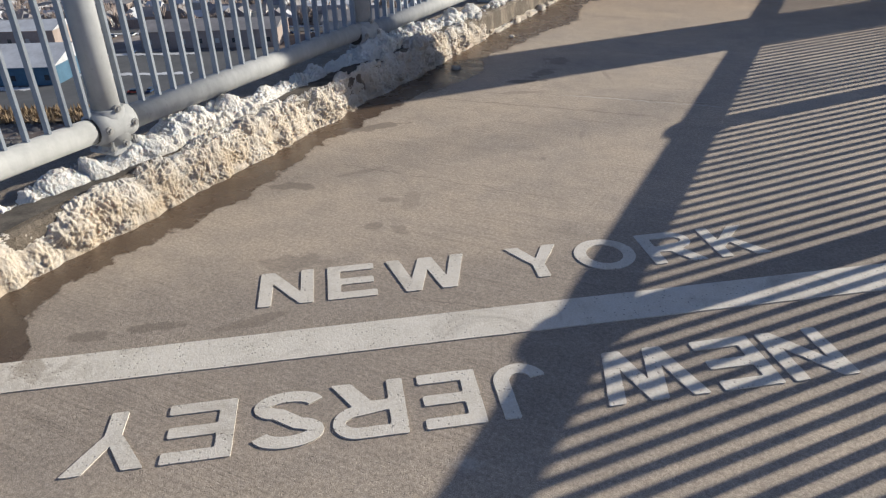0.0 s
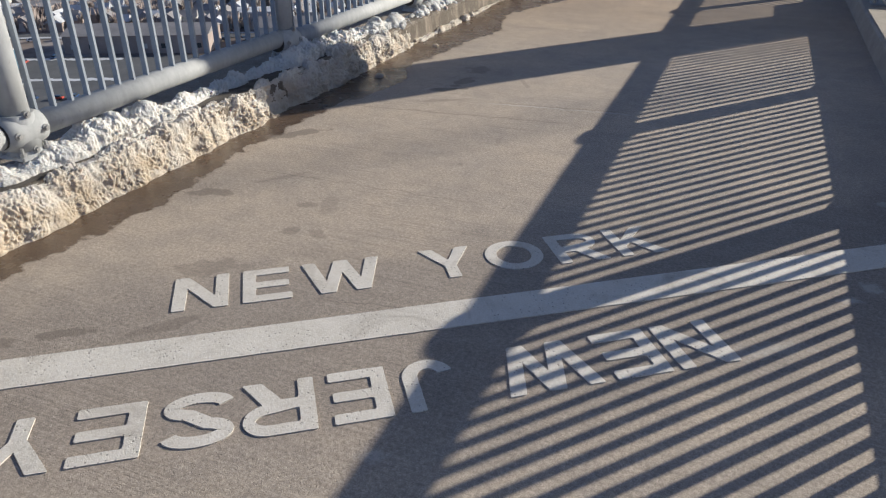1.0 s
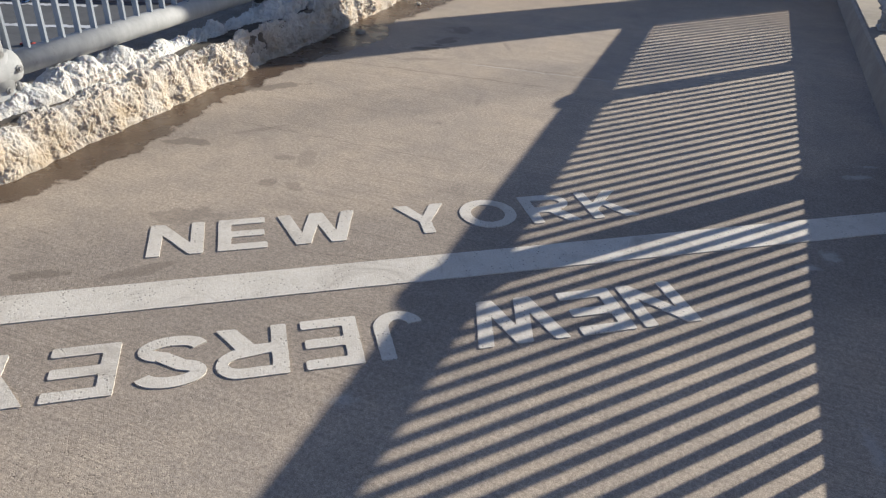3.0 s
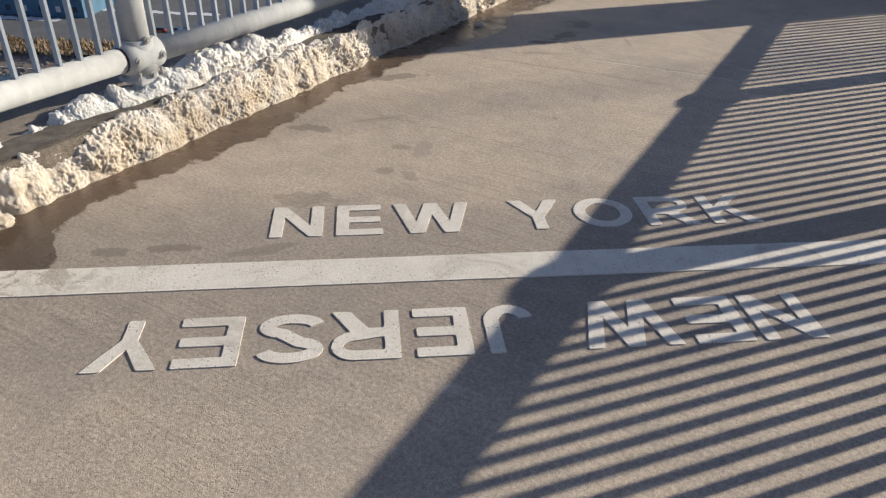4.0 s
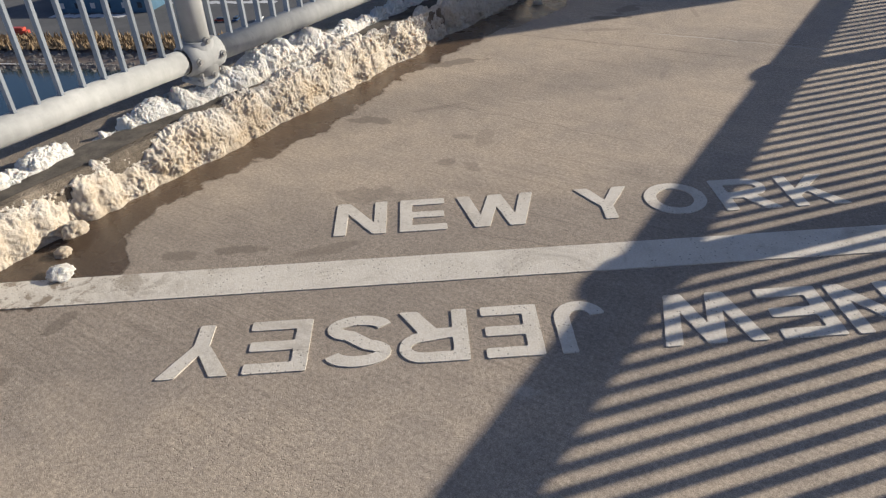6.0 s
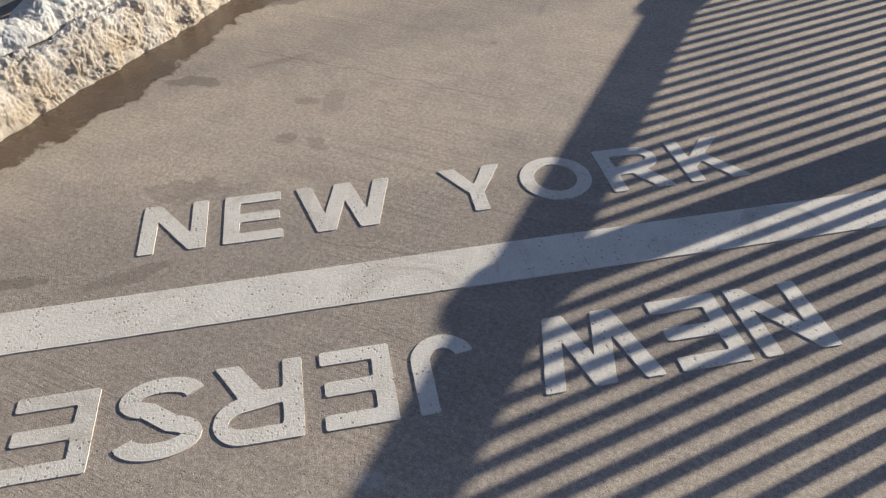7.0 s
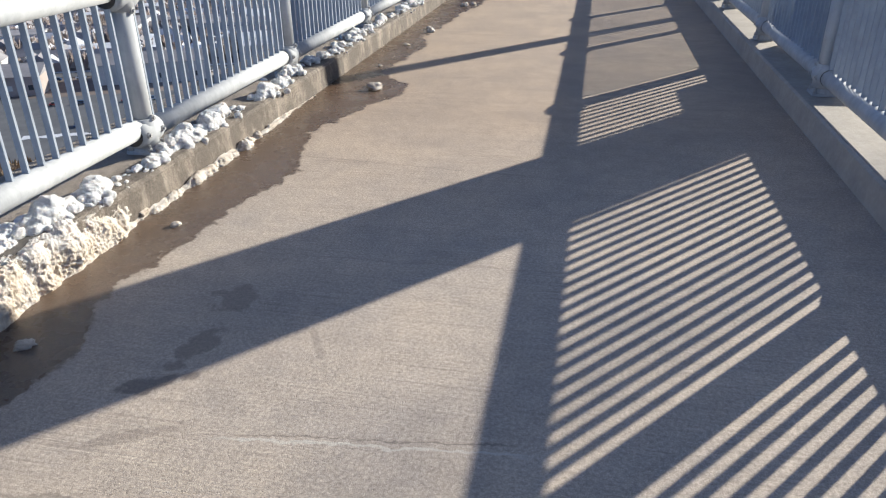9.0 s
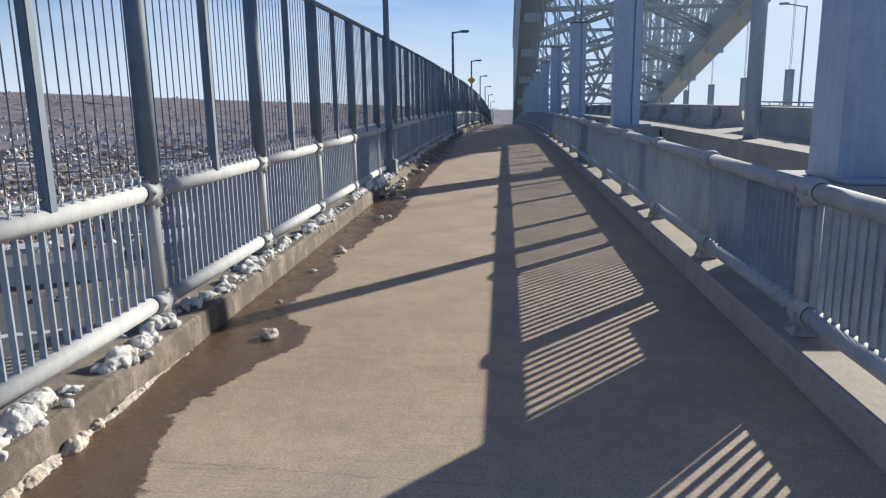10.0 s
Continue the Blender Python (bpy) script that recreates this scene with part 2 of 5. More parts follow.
        m.inputs["Location"].default_value, m.inputs["Rotation"].default_value, m.inputs["Scale"].default_value = (cx, cy, 0), (0, 0, rot), (rx, ry, 1)
        k.link(k.pos(), m.inputs["Vector"])
        ln = k.t.nodes.new("ShaderNodeVectorMath")
        ln.operation = "LENGTH"
        k.link(m.outputs[0], ln.inputs[0])
        r = k.math("MULTIPLY_ADD", k.math("SUBTRACT", k.noise(11, 4), 0.5), 2.6, ln.outputs["Value"])
        base = k.mix(k.math("MULTIPLY", k.ramp(r, [(0.75, 1.0), (1.0, 0.0)]), amt), base, (0.17, 0.14, 0.115))
    # pale dusty smears on the shaded side, and the rim of an old ring
    for cx, cy, rx, ry, rot, amt in ((0.96, 3.78, 0.10, 0.035, 0.5, 0.55), (1.02, 3.95, 0.06, 0.02, 0.5, 0.4), (0.78, 2.85, 0.05, 0.06, 0.3, 0.5), (0.70, 2.72, 0.06, 0.03, 0.4, 0.45),
                                     (0.83, 1.72, 0.03, 0.12, 0.2, 0.4), (0.89, 1.66, 0.02, 0.10, 0.1, 0.4), (0.40, 2.25, 0.22, 0.05, 0.6, 0.3), (-0.62, 1.30, 0.06, 0.03, 0.4, 0.35)):
        m = k.t.nodes.new("ShaderNodeMapping")
        m.vector_type = "TEXTURE"
        m.inputs["Location"].default_value, m.inputs["Rotation"].default_value, m.inputs["Scale"].default_value = (cx, cy, 0), (0, 0, rot), (rx, ry, 1)
        k.link(k.pos(), m.inputs["Vector"])
        ln = k.t.nodes.new("ShaderNodeVectorMath")
        ln.operation = "LENGTH"
        k.link(m.outputs[0], ln.inputs[0])
        r = k.math("MULTIPLY_ADD", k.math("SUBTRACT", k.noise(24, 5, 0.7), 0.5), 2.4, ln.outputs["Value"])
        base = k.mix(k.math("MULTIPLY", k.ramp(r, [(0.3, 1.0), (1.2, 0.0)]), amt), base, (0.62, 0.58, 0.53))
    k.color(base)
    k.rough(k.math("SUBTRACT", k.math("MULTIPLY_ADD", mott, 0.12, 0.78), k.math("MULTIPLY", wet, k.math("MULTIPLY_ADD", k.noise(5, 3), 0.5, 0.32))))
    h = k.math("MULTIPLY_ADD", k.math("MULTIPLY", broom, grp), 0.45, k.math("MULTIPLY_ADD", grain, 0.4, k.math("MULTIPLY_ADD", rasp, -0.5, k.math("MULTIPLY", pore, -0.5))))
    k.bump(k.math("MULTIPLY", h, k.math("MULTIPLY_ADD", wet, -0.6, 1.0)), 0.6, 0.006)
    return k.m


def plain(name, c1, c2, scale, rough=0.8, metal=0.0, bump=0.0, bscale=60, spec=0.4, coord=None, bdist=0.005):
    k = Mat(name, rough, metal, spec)
    big = k.noise(scale, 5, 0.6)
    c = k.ramp(big, [(0.3, c1), (0.7, c2)])
    fine = k.noise(scale * 9, 3, 0.6)
    c = k.mix(0.25, c, k.ramp(fine, [(0.3, 0.35), (0.7, 0.65)]), "OVERLAY")
    k.color(c)
    if bump:
        k.bump(k.noise(bscale, 4, 0.6), bump, bdist)
    return k.m


def marking_paint():
    """Thick off-white thermoplastic, chipped, pitted and grimy."""
    k = Mat("thermoplastic_marking", 0.65, spec=0.35)
    c = k.ramp(k.noise(5, 5, 0.65), [(0.3, (0.61, 0.56, 0.49)), (0.7, (0.72, 0.665, 0.59))])
    g = k.noise(160, 3, 0.7)
    c = k.mix(0.45, c, k.ramp(g, [(0.3, 0.3), (0.7, 0.68)]), "OVERLAY")
    vor = k.node("ShaderNodeTexVoronoi", Scale=62.0)
    k.link(k.pos(), vor.inputs["Vector"])
    pit = k.math("MULTIPLY", k.ramp(vor.outputs["Distance"], [(0.14, 1.0), (0.24, 0.0)]), k.ramp(k.noise(9, 4), [(0.47, 0.0), (0.55, 1.0)]))
    c = k.mix(k.math("MULTIPLY", pit, 0.75), c, (0.2, 0.17, 0.14))
    grime = k.ramp(k.noise(3.1, 5, 0.75, None, 0.8), [(0.52, 0.0), (0.70, 0.6)])
    c = k.mix(grime, c, (0.33, 0.28, 0.23))
    sx = k.t.nodes.new("ShaderNodeSeparateXYZ")
    k.link(k.pos(), sx.inputs[0])
    muddy = k.math("MULTIPLY", k.ramp(k.math("MULTIPLY_ADD", sx.outputs["X"], -1.0, -1.5), [(0.3, 0.0), (0.8, 1.0)]), k.ramp(k.noise(13, 5, 0.7, None, 0.6), [(0.5, 0.0), (0.58, 0.8)]))
    c = k.mix(muddy, c, (0.22, 0.165, 0.115))
    k.color(c)
    k.bump(k.math("MULTIPLY_ADD", pit, -1.0, g), 0.5, 0.004)
    return k.m


def galvanised(name, c1, c2, rough=0.5, metal=0.35):
    """Painted or galvanised steel: mottled zinc grey with faint streaks and dirt."""
    k = Mat(name, rough, metal, 0.5)
    c = k.ramp(k.noise(7, 5, 0.65), [(0.3, c1), (0.72, c2)])
    streak = k.noise(3, 4, 0.6, k.scaled(9, 9, 0.7))
    c = k.mix(0.28, c, k.ramp(streak, [(0.3, 0.32), (0.7, 0.62)]), "OVERLAY")
    spot = k.ramp(k.noise(42, 3, 0.7), [(0.62, 0.0), (0.75, 0.35)])
    c = k.mix(spot, c, (0.2, 0.18, 0.16))
    k.color(c)
    k.rough(k.math("MULTIPLY_ADD", k.noise(14, 3), 0.3, rough - 0.15))
    k.bump(k.noise(90, 3), 0.12, 0.002)
    return k.m


def snow_mat(name, clean, dirty, lo, hi, relief=0.3, splash=False):
    k = Mat(name, 0.6, spec=0.3)
    k.b.inputs["Subsurface Weight"].default_value = 0.4
    k.b.inputs["Subsurface Radius"].default_value = (0.03, 0.025, 0.02)
    k.b.inputs["Subsurface Scale"].default_value = 0.6
    d = k.ramp(k.noise(7, 6, 0.7), [(lo, 0.0), (hi, 1.0)])
    if splash:        # grey-tan spray thrown against the side towards the walkway
        sp = k.t.nodes.new("ShaderNodeSeparateXYZ")
        k.link(k.pos(), sp.inputs[0])
        side = k.math("MULTIPLY_ADD", k.math("SUBTRACT", k.noise(5, 4, 0.6), 0.5), 0.30, k.math("ADD", sp.outputs["X"], 3.3))
        side = k.math("MULTIPLY_ADD", sp.outputs["Z"], -0.35, side)
        d = k.math("MULTIPLY", k.math("MULTIPLY_ADD", d, 0.5, 0.5), k.ramp(side, [(0.34, 0.0), (0.62, 1.0)]))
    d2 = k.ramp(k.noise(30, 5, 0.75), [(0.42, 0.0), (0.7, 0.6)])
    c = k.mix(k.math("MAXIMUM", d, k.math("MULTIPLY", d2, k.math("MULTIPLY_ADD", d, 0.7, 0.3))), clean, dirty)
    grit = k.ramp(k.noise(120, 3, 0.75), [(0.70, 0.0), (0.78, 0.5)])
    c = k.mix(k.math("MULTIPLY", grit, d), c, (0.2, 0.17, 0.13))
    k.color(c)
    k.bump(k.math("ADD", k.noise(70, 4, 0.7), k.noise(220, 2)), relief, 0.008)
    return k.m


def kerb_concrete():
    """Rough cast kerb: pale where dry, with damp runs, dirt and chips."""
    k = Mat("kerb_concrete", 0.85, spec=0.35)
    c = k.ramp(k.noise(4, 6, 0.7), [(0.3, (0.22, 0.18, 0.138)), (0.7, (0.39, 0.33, 0.262))])
    damp = k.ramp(k.noise(2.2, 5, 0.7, k.scaled(1, 2.2, 1.0)), [(0.38, 0.0), (0.52, 0.85)])
    kx = k.t.nodes.new("ShaderNodeSeparateXYZ")
    k.link(k.pos(), kx.inputs[0])
    damp = k.math("MULTIPLY", damp, k.ramp(k.math("ADD", kx.outputs["X"], 3.4), [(0.45, 0.1), (0.54, 1.0)]))
    c = k.mix(damp, c, (0.135, 0.112, 0.09))
    g = k.noise(150, 3, 0.75)
    c = k.mix(0.7, c, k.ramp(g, [(0.3, 0.22), (0.7, 0.78)]), "OVERLAY")
    chip = k.ramp(k.noise(28, 5, 0.8), [(0.60, 0.0), (0.68, 0.7)])
    c = k.mix(chip, c, (0.13, 0.11, 0.095))
    k.color(c)
    k.bump(k.math("ADD", k.noise(34, 5, 0.75), g), 0.8, 0.012)
    return k.m


M_floor = concrete_floor()
M_kerb = kerb_concrete()
M_kerb_dry = plain("dry_kerb_concrete", (0.31, 0.27, 0.22), (0.42, 0.365, 0.30), 3.0, 0.85, bump=0.5, bscale=60)
M_grit = plain("grit_covered_concrete", (0.055, 0.05, 0.045), (0.15, 0.13, 0.11), 14, 0.9, bump=0.8, bscale=130)
M_mark = marking_paint()
M_rail = galvanised("galvanised_steel", (0.34, 0.343, 0.345), (0.47, 0.47, 0.465), 0.75, 0.0)
M_bar = galvanised("baluster_steel", (0.25, 0.275, 0.315), (0.34, 0.37, 0.41), 0.72, 0.0)
M_fence = galvanised("fence_paint", (0.125, 0.155, 0.195), (0.19, 0.225, 0.275), 0.68, 0.0)
M_wire = galvanised("cable_steel", (0.12, 0.13, 0.145), (0.2, 0.21, 0.23), 0.4, 0.6)
M_tie = galvanised("tie_wire", (0.5, 0.5, 0.5), (0.7, 0.7, 0.7), 0.35, 0.6)
M_bolt = galvanised("bolt_steel", (0.34, 0.335, 0.33), (0.5, 0.49, 0.48), 0.4, 0.5)
M_joint = plain("joint_rubber", (0.03, 0.03, 0.03), (0.07, 0.065, 0.06), 20, 0.7)
M_col = galvanised("bridge_paint", (0.34, 0.405, 0.50), (0.43, 0.495, 0.585), 0.55, 0.05)
M_arch = galvanised("arch_paint", (0.38, 0.43, 0.48), (0.50, 0.55, 0.59), 0.7, 0.0)
M_rope = galvanised("hanger_rope", (0.28, 0.32, 0.36), (0.38, 0.42, 0.46), 0.5, 0.2)
M_dark = galvanised("dark_steel", (0.06, 0.07, 0.085), (0.11, 0.12, 0.14), 0.55, 0.2)
M_barrier = plain("barrier_concrete", (0.30, 0.29, 0.27), (0.42, 0.40, 0.37), 1.5, 0.85, bump=0.3, bscale=30)
M_snow = snow_mat("clean_snow", (0.66, 0.645, 0.62), (0.52, 0.465, 0.40), 0.52, 0.78, 0.9)
M_slush = snow_mat("dirty_snow", (0.66, 0.60, 0.515), (0.43, 0.355, 0.27), 0.38, 0.68, 0.8)
M_bank = snow_mat("splashed_snow", (0.72, 0.705, 0.68), (0.49, 0.40, 0.295), 0.28, 0.62, 0.7, True)
M_slab = plain("road_concrete", (0.30, 0.28, 0.25), (0.40, 0.37, 0.33), 1.2, 0.9, bump=0.3, bscale=40)
M_yellow = plain("sign_yellow", (0.62, 0.42, 0.03), (0.70, 0.50, 0.05), 4, 0.5)
M_lampgl = plain("lamp_lens", (0.5, 0.5, 0.48), (0.6, 0.6, 0.57), 4, 0.3)


# ---- mesh helpers ----
def mesh_of(name, bm, mat, smooth=False):
    me = bpy.data.meshes.new(name)
    if smooth:
        for f in bm.faces:
            f.smooth = True
    bm.to_mesh(me)
    bm.free()
    me.materials.append(mat)
    return me


def part(name, bm, mat, parent=None, label="", m=None, smooth=False):
    """Links a bmesh (or a mesh) as one object under a thing."""
    me = bm if isinstance(bm, bpy.types.Mesh) else mesh_of(name, bm, mat, smooth)
    ob = new(name, me)
    if parent is not None:
        ob.parent = parent
    if m is not None:
        ob.matrix_basis = m
    if label:
        ob["label"] = label
    return ob


def box(bm, x0, x1, y0, y1, z0, z1, bevel=0.0):
    got = bmesh.ops.create_cube(bm, size=1, matrix=Matrix.Translation(((x0 + x1) / 2, (y0 + y1) / 2, (z0 + z1) / 2)) @ Matrix.Diagonal((x1 - x0, y1 - y0, z1 - z0, 1)))
    if bevel:
        edges = list({e for v in got["verts"] for e in v.link_edges})
        bmesh.ops.bevel(bm, geom=edges, offset=bevel, segments=2, affect="EDGES")
    return bm


def rod(bm, a, b, r, seg=10, r2=None, caps=True):
    a, b = Vector(a), Vector(b)
    d = b - a
    m = Matrix.Translation((a + b) / 2) @ d.to_track_quat("Z", "Y").to_matrix().to_4x4()
    bmesh.ops.create_cone(bm, cap_ends=caps, segments=seg, radius1=r, radius2=r if r2 is None else r2, depth=d.length, matrix=m)
    return bm


def B():
    return bmesh.new()


def empty(name, m=None):
    ob = new(name)
    ob.empty_display_size = 0.1
    if m is not None:
        ob.matrix_basis = m
    return ob


CREST_Y, CREST_R = 16.0, 1900.0


def sag(y):
    """The deck runs straight, then falls away over the crest."""
    return -max(0.0, y - CREST_Y) ** 2 / (2 * CREST_R)


def along(x, y, z=0.0):
    return pose(x, y, z + sag(y), -math.degrees(max(0.0, y - CREST_Y) / CREST_R))


# ---- deck ----
KERB_L, KERB_R, KERB_H, KERB_HR = -2.70, 1.165, 0.19, 0.167
Y0, Y1 = -8.0, 260.0


def strip(name, mat, xs_zs, ys):
    """A profile of (x, z) points swept along the deck."""
    bm = B()
    rows = [[bm.verts.new((x, y, z + sag(y))) for x, z in xs_zs] for y in ys]
    for r0, r1 in zip(rows, rows[1:]):
        for i in range(len(xs_zs)):
            j = (i + 1) % len(xs_zs)
            bm.faces.new((r0[i], r0[j], r1[j], r1[i]))
    bm.faces.new(rows[0][::-1])
    bm.faces.new(rows[-1])
    bmesh.ops.recalc_face_normals(bm, faces=bm.faces)
    return part(name, bm, mat)


YS = [Y0, 16] + [16 + 6 * i for i in range(1, 41)]
tagged(strip("floor", M_floor, [(KERB_L - 0.05, 0), (KERB_R + 0.05, 0), (KERB_R + 0.05, -0.3), (KERB_L - 0.05, -0.3)], YS),
       "tan broom-finished concrete walkway, wet along the kerb", "walkway", kind="structure")
tagged(strip("kerb_river_side", M_kerb, [(KERB_L, -0.02), (KERB_L - 0.012, KERB_H - 0.02), (KERB_L - 0.03, KERB_H), (-3.5, KERB_H + 0.01), (-3.5, -0.4), (KERB_L - 0.06, -0.4)], YS),
       "stained concrete kerb under the outer railing", "kerb", kind="structure")
tagged(strip("kerb_road_side", M_kerb_dry, [(KERB_R, -0.02), (KERB_R + 0.022, KERB_HR - 0.01), (KERB_R + 0.04, KERB_HR + 0.005), (1.85, KERB_HR + 0.01), (1.85, -0.4), (KERB_R + 0.06, -0.4)], YS),
       "shaded concrete kerb under the inner railing", "kerb", kind="structure")

# ---- border line and lettering ----
LO, LA = Vector((-1.193, 1.794, 0)), radians(35.7)
LINE = Matrix.Translation(LO) @ Matrix.Rotation(LA, 4, "Z")
THICK = 0.004


def soften(loop, r=0.007):
    """Rounds the sharp corners of an outline."""
    out = []
    n = len(loop)
    for i in range(n):
        p, a, b = Vector(loop[i]), Vector(loop[i - 1]), Vector(loop[(i + 1) % n])
        u, w = (a - p), (b - p)
        if u.length < 0.012 or w.length < 0.012 or u.angle(w) > 2.6:
            out.append(tuple(p))
            continue
        q = min(r, 0.45 * u.length, 0.45 * w.length)
        p0, p1 = p + u.normalized() * q, p + w.normalized() * q
        out += [tuple(p0), tuple(p0.lerp(p1, 0.5).lerp(p, 0.42)), tuple(p1)]
    return out


def slab_from(bm, loops, z0=-0.004, z1=THICK):
    """Extrudes closed 2D outlines (the first the outer one) to a thin slab with a worn, wavy edge."""
    rings = []
    for loop in loops:
        loop = soften(loop)
        pts = []
        n = len(loop)
        for i in range(n):
            a, b = Vector(loop[i]), Vector(loop[(i + 1) % n])
            k = max(1, int((b - a).length / 0.02))
            for s in range(k):
                p = a.lerp(b, s / k)
                w = noise.noise_vector(Vector((p.x * 40, p.y * 40, 3.0)))
                pts.append((p.x + w.x * 0.0016, p.y + w.y * 0.0016))
        rings.append(pts)
    edges = []
    for pts in rings:
        vs = [bm.verts.new((x, y, z1)) for x, y in pts]
        edges += [bm.edges.new((vs[i], vs[(i + 1) % len(vs)])) for i in range(len(vs))]
    bmesh.ops.triangle_fill(bm, edges=edges, use_beauty=True)
    up = list(bm.faces)
    for f in up:
        if f.normal.z < 0:
            f.normal_flip()
    got = bmesh.ops.extrude_face_region(bm, geom=up)
    low = [v for v in got["geom"] if isinstance(v, bmesh.types.BMVert)]
    for v in low:
        v.co.z = z0
    bmesh.ops.recalc_face_normals(bm, faces=bm.faces)
    return bm


def ribbon(bm, left, right, z0=-0.004, z1=THICK):
    """A thin slab between two lines of points."""
    rows = [[bm.verts.new((p[0], p[1], z)) for p, z in ((a, z1), (b, z1), (b, z0), (a, z0))] for a, b in zip(left, right)]
    for r0, r1 in zip(rows, rows[1:]):
        for i in range(4):
            j = (i + 1) % 4
            bm.faces.new((r0[i], r0[j], r1[j], r1[i]))
    bm.faces.new(rows[0])
    bm.faces.new(rows[-1][::-1])
    bmesh.ops.recalc_face_normals(bm, faces=bm.faces)
    return bm


def arc(cx, cy, rx, ry, a0, a1, n=14):
    return [(cx + rx * math.cos(radians(a0 + (a1 - a0) * i / n)), cy + ry * math.sin(radians(a0 + (a1 - a0) * i / n))) for i in range(n + 1)]


def glyph(ch, w, h):
    """Outlines of a wide bold capital in a w by h cell, corner at the origin."""
    s, b = 0.05, 0.046      # upright and cross stroke widths
    if ch == "N":
        return [[(0, 0), (s, 0), (s, h * 0.66), (w - s * 1.05, 0), (w, 0), (w, h), (w - s, h), (w - s, h * 0.34), (s * 1.05, h), (0, h)]]
    if ch == "E":
        m = h / 2
        return [[(0, 0), (w, 0), (w, b), (s, b), (s, m - b / 2), (w * 0.95, m - b / 2), (w * 0.95, m + b / 2), (s, m + b / 2), (s, h - b), (w * 0.98, h - b), (w * 0.98, h), (0, h)]]
    if ch == "W":
        q = w / 4
        return [[(q * 0.78, 0), (q * 1.5, 0), (2 * q, h * 0.62), (q * 2.5, 0), (q * 3.22, 0), (w, h), (w - s * 1.08, h), (q * 2.86, h * 0.36), (q * 2.35, h), (q * 1.65, h), (q * 1.14, h * 0.36), (s * 1.08, h), (0, h)]]
    if ch == "Y":
        c = w / 2
        return [[(c - s / 2, 0), (c + s / 2, 0), (c + s / 2, h * 0.40), (w, h), (w - s * 1.2, h), (c, h * 0.58), (s * 1.2, h), (0, h), (c - s / 2, h * 0.40)]]
    if ch == "O":
        return [arc(w / 2, h / 2, w / 2, h / 2, 0, 360, 40)[:-1], arc(w / 2, h / 2, w / 2 - s, h / 2 - b, 0, 360, 34)[:-1]]
    if ch == "R":
        r = h * 0.285
        outer = [(0, 0), (s, 0), (s, h * 0.37), (w * 0.46, h * 0.37), (w - s * 1.25, 0), (w, 0), (w * 0.74, h * 0.40)] + arc(w - r * 1.15, h - r, r * 1.1, r, -75, 90, 14) + [(0, h)]
        inner = [(s, h * 0.37 + b), (s, h - b)] + arc(w - r * 1.2, h - r, r * 0.62, r - b, 90, -90, 10)
        return [outer, inner]
    if ch == "K":
        return [[(0, 0), (s, 0), (s, h * 0.33), (s * 1.75, h * 0.46), (w - s * 1.3, 0), (w, 0), (w * 0.53, h * 0.62), (w * 0.97, h), (w * 0.97 - s * 1.35, h), (s, h * 0.56), (s, h), (0, h)]]
    if ch == "J":
        r = w / 2
        return [[(w - s, h)] + arc(r, h * 0.34, r - s, h * 0.34 - b, 0, -165, 12) + arc(r, h * 0.34, r, h * 0.34, -168, 0, 18) + [(w, h)]]
    if ch == "S":
        # a thick centre line: two bows, joined slantwise
        r = h * 0.25
        cx = w / 2
        line = arc(cx, h - r - 0.002, w / 2 - 0.024, r - 0.024, 8, 248, 18) + arc(cx, r + 0.002, w / 2 - 0.024, r - 0.024, 68, -172, 18)
        left, right = [], []
        for i, p in enumerate(line):
            a, c = Vector(line[max(0, i - 1)]), Vector(line[min(len(line) - 1, i + 1)])
            d = (c - a).normalized()
            nrm = Vector((-d.y, d.x)) * 0.024
            left.append((p[0] + nrm.x, p[1] + nrm.y))
            right.append((p[0] - nrm.x, p[1] - nrm.y))
        return [left, right]


def letter(ch, u0, u1, v0, v1, turned, group):
    w, h = u1 - u0, v1 - v0
    bm = ribbon(B(), *glyph(ch, w, h)) if ch == "S" else slab_from(B(), glyph(ch, w, h))
    m = LINE @ (pose(u1, v1, 0, 0, 0, 180) if turned else pose(u0, v0, 0))
    ob = part("painted_letter", bm, M_mark, m=m)
    tagged(ob, f"thick off-white letter {ch} of worn marking on the concrete", "letter", group)


for ch, u0, u1 in (("N", -0.447, -0.239), ("E", -0.185, 0.004), ("W", 0.051, 0.373), ("Y", 0.545, 0.768), ("O", 0.817, 1.065), ("R", 1.112, 1.333), ("K", 1.39, 1.607)):
    letter(ch, u0, u1, 0.175, 0.425, False, "letters of the words new york")
for ch, u0, u1 in (("N", 1.235, 1.452), ("E", 1.0, 1.203), ("W", 0.637, 0.96), ("J", 0.322, 0.493), ("E", 0.086, 0.271), ("R", -0.184, 0.04), ("S", -0.416, -0.205), ("E", -0.668, -0.467), ("Y", -0.93, -0.703)):
    letter(ch, u0, u1, -0.59, -0.338, True, "letters of the words new jersey")
bm = slab_from(B(), [[(-1.97, -0.168), (2.757, -0.172), (2.877, 0.0), (-1.85, 0.0)]])
tagged(part("border_line", bm, M_mark, m=LINE), "broad off-white border line of worn marking across the walkway", "line marking")

# ---- railings ----
PITCH = 2.262
N_BAR = 20
TOP_Z, LOW_Z, R_RAIL = 1.09, 0.318, 0.06


